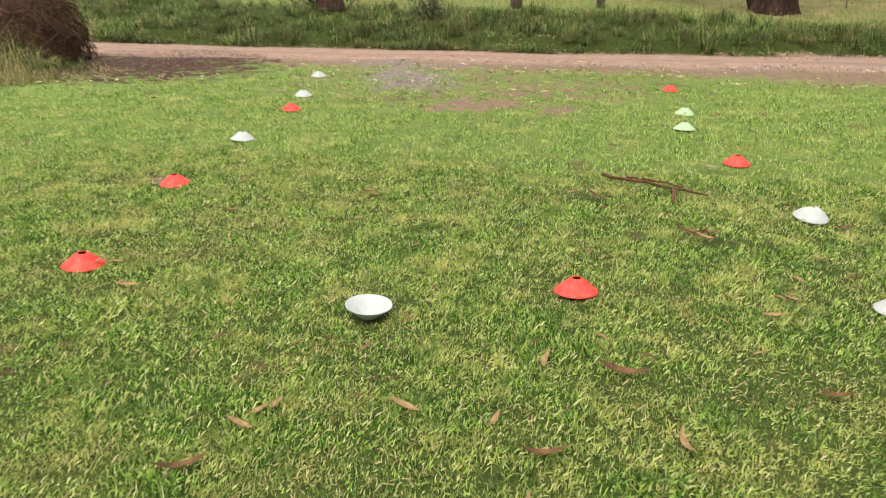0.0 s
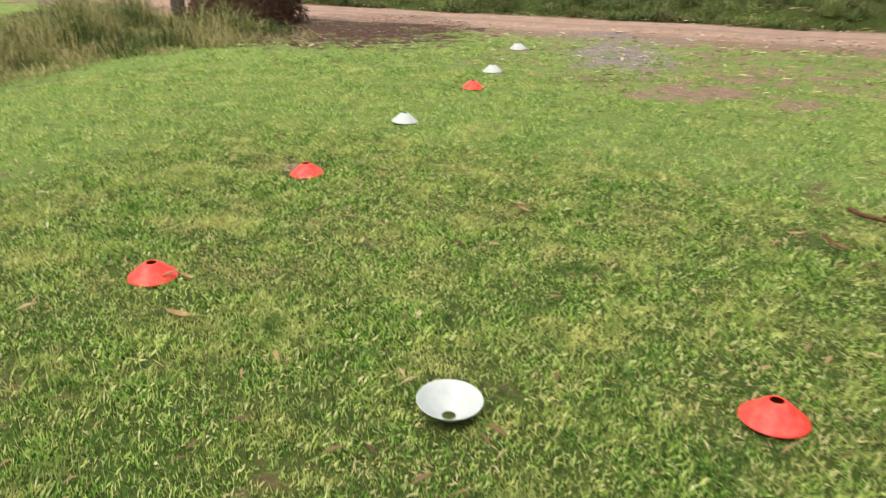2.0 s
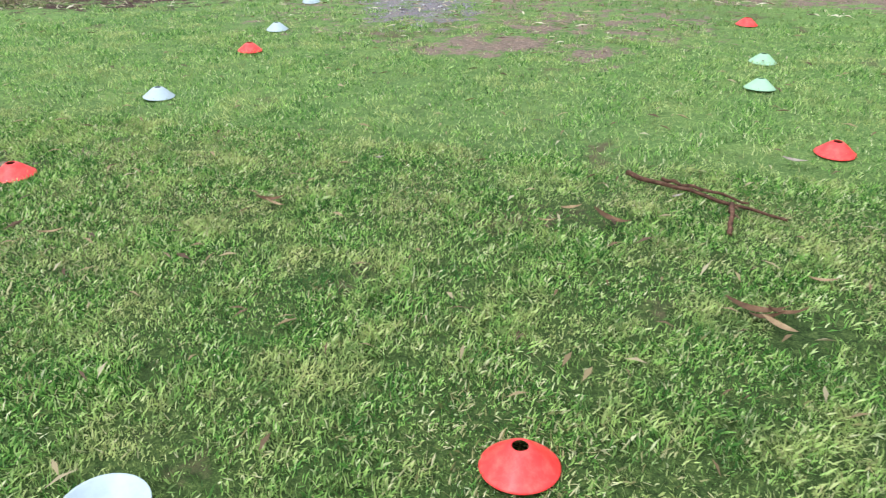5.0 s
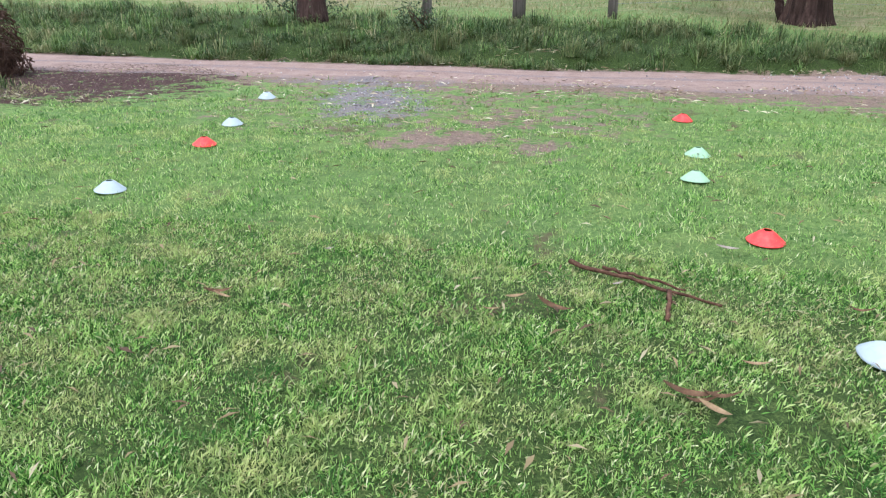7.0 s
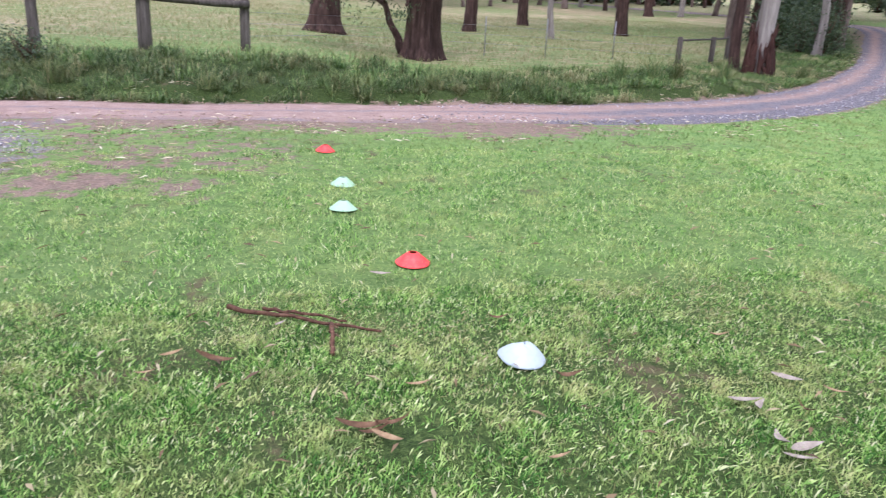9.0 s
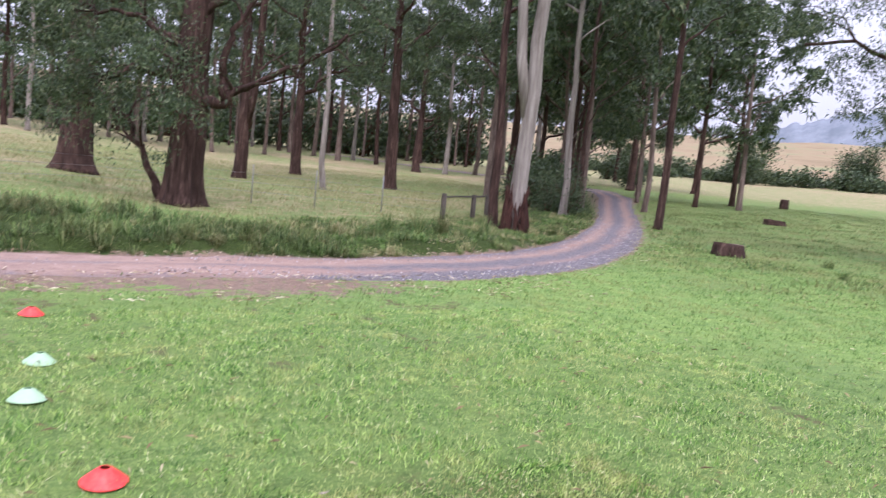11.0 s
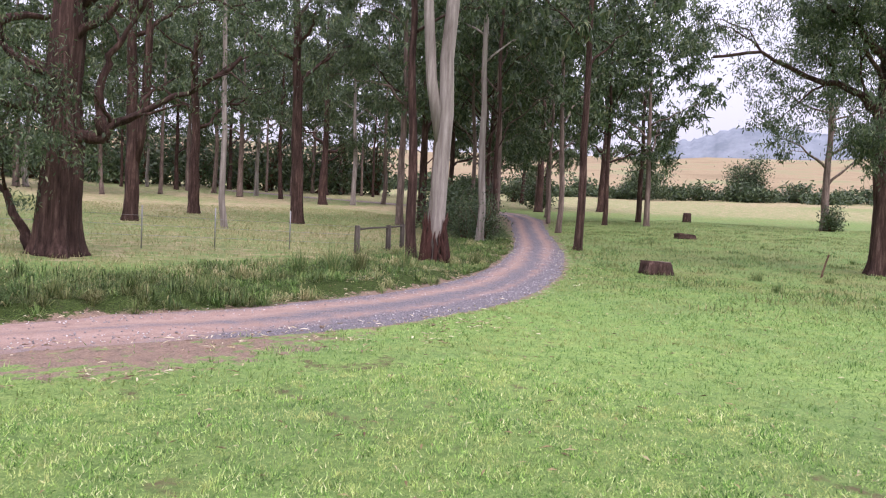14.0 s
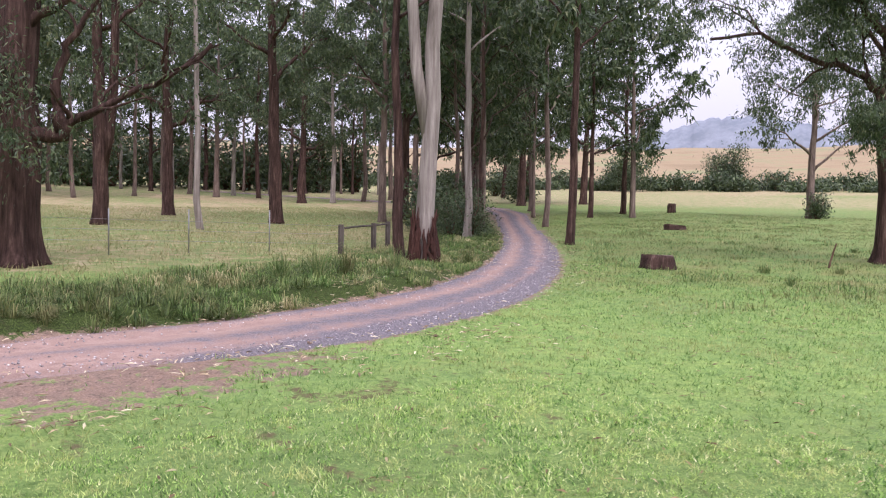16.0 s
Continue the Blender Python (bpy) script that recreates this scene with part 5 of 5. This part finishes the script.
for k, (kind, lx, ly, turn, size) in enumerate([
        ("p", -0.33, 5.08, 60, 0.7), ("p", 1.65, 5.56, -10, 1.2), ("b", 1.36, 4.0, -15, 1.3), ("t", 1.42, 3.93, -50, 1.1), ("b", 1.45, 4.02, 10, 0.9), ("b", 0.85, 4.6, -20, 1.1), ("t", -1.3, 3.92, 40, 0.9),
        ("p", 3.09, 4.14, -60, 1.3), ("p", 2.8, 4.0, -20, 1.3), ("p", 2.84, 3.96, 40, 1.1), ("p", 2.77, 3.74, 70, 1.2), ("p", 2.8, 3.66, 5, 1.5), ("p", 2.74, 3.62, -40, 1.0), ("t", 0.68, 4.7, 20, 0.8),
        ("t", 3.07, 4.59, 0, 1.0), ("b", 2.2, 4.28, 10, 0.9), ("t", 1.6, 4.29, 5, 0.9), ("p", 1.11, 4.96, 30, 0.6), ("t", 3.22, 4.02, -50, 0.8), ("b", 3.01, 3.92, 90, 0.6), ("p", 2.71, 5.36, 20, 0.7),
        ("b", 0.96, 2.4, -10, 1.3), ("t", 0.68, 2.45, 80, 1.0), ("b", 1.39, 3.98, 15, 0.8), ("t", -0.25, 1.83, -20, 0.9), ("t", -0.22, 1.92, 70, 0.9), ("t", -1.24, 2.75, 0, 1.1), ("t", -1.46, 3.0, -15, 0.9),
        ("t", 1.14, 2.02, 100, 1.1), ("b", 0.71, 1.86, 20, 1.1), ("t", 0.24, 2.03, -25, 1.0), ("b", -0.31, 1.6, 30, 1.1), ("t", 1.59, 3.02, -5, 0.9), ("t", 1.7, 3.21, -30, 0.8), ("t", -0.18, 1.97, 85, 0.8),
        ("t", 0.55, 2.02, 80, 0.9), ("b", 1.67, 2.41, -5, 0.8), ("t", 0.6, 4.55, 0, 0.7), ("b", -0.6, 4.45, 20, 0.9), ("t", -0.57, 4.42, -10, 0.8), ("b", 2.1, 4.9, 0, 0.7), ("t", 1.95, 3.75, 5, 0.7)]):
    ob = new("fallen_leaf", LEAF[kind][0])
    ob.matrix_basis = pose(lx, ly, gz(lx, ly) + 0.024, 8 * math.sin(k * 3), 7 * math.cos(k * 5), turn) @ Matrix.Scale(size, 4)
    tagged(ob, LEAF[kind][1], "leaf", group="fallen leaves")

# ---- place: loose stones ----
n = 9000
x, y = rng_g.uniform(-6, 22, n * 6), rng_g.uniform(8, 24, n * 6)
d, sd = road_side(x, y)
want = np.where(x > 3, smooth(-0.8, -0.4, d) * smooth(0.25, -0.1, d) * np.where(sd < 0, 1.0, 0.35), 0.04 * (d < 0.3) * (d > -1.1))
heap = blob(x, y, -1.72, 9.95, 0.6, 1.35, 18)
want = np.maximum(want, heap * (heap > 0.42))
ok = rng_g.uniform(0, 1, len(x)) < want
x, y = x[ok][:n], y[ok][:n]
n = len(x)
octa = np.array([(1, 0, 0), (0, 1, 0), (-1, 0, 0), (0, -1, 0), (0, 0, 0.8), (0, 0, -0.5)], float)
size = rng_g.uniform(0.005, 0.017, n)[:, None, None]
V = octa[None] * (1 + rng_g.uniform(-0.35, 0.35, (n, 6, 3))) * size
ang = rng_g.uniform(0, 6.28, n)
c, s = np.cos(ang)[:, None], np.sin(ang)[:, None]
V = np.stack([V[:, :, 0] * c - V[:, :, 1] * s + x[:, None], V[:, :, 0] * s + V[:, :, 1] * c + y[:, None], V[:, :, 2] + height(x, y)[:, None] + 0.012], 2).reshape(-1, 3)
tri = np.array([(0, 1, 4), (1, 2, 4), (2, 3, 4), (3, 0, 4), (1, 0, 5), (2, 1, 5), (3, 2, 5), (0, 3, 5)])
M_STONE, _n, _l, _b = mat("loose_stones", 0.9, 0.2)
_l.new(ramp(_n, _l, island(_n), [(0.0, (0.16, 0.145, 0.15)), (0.5, (0.3, 0.27, 0.28)), (1.0, (0.66, 0.62, 0.61))]), _b.inputs["Base Color"])
stuff("loose_gravel", mesh_np("loose_gravel", V, (np.arange(n)[:, None, None] * 6 + tri[None]).reshape(-1, 3), M_STONE), "loose grey and white gravel stones along the track", "gravel")
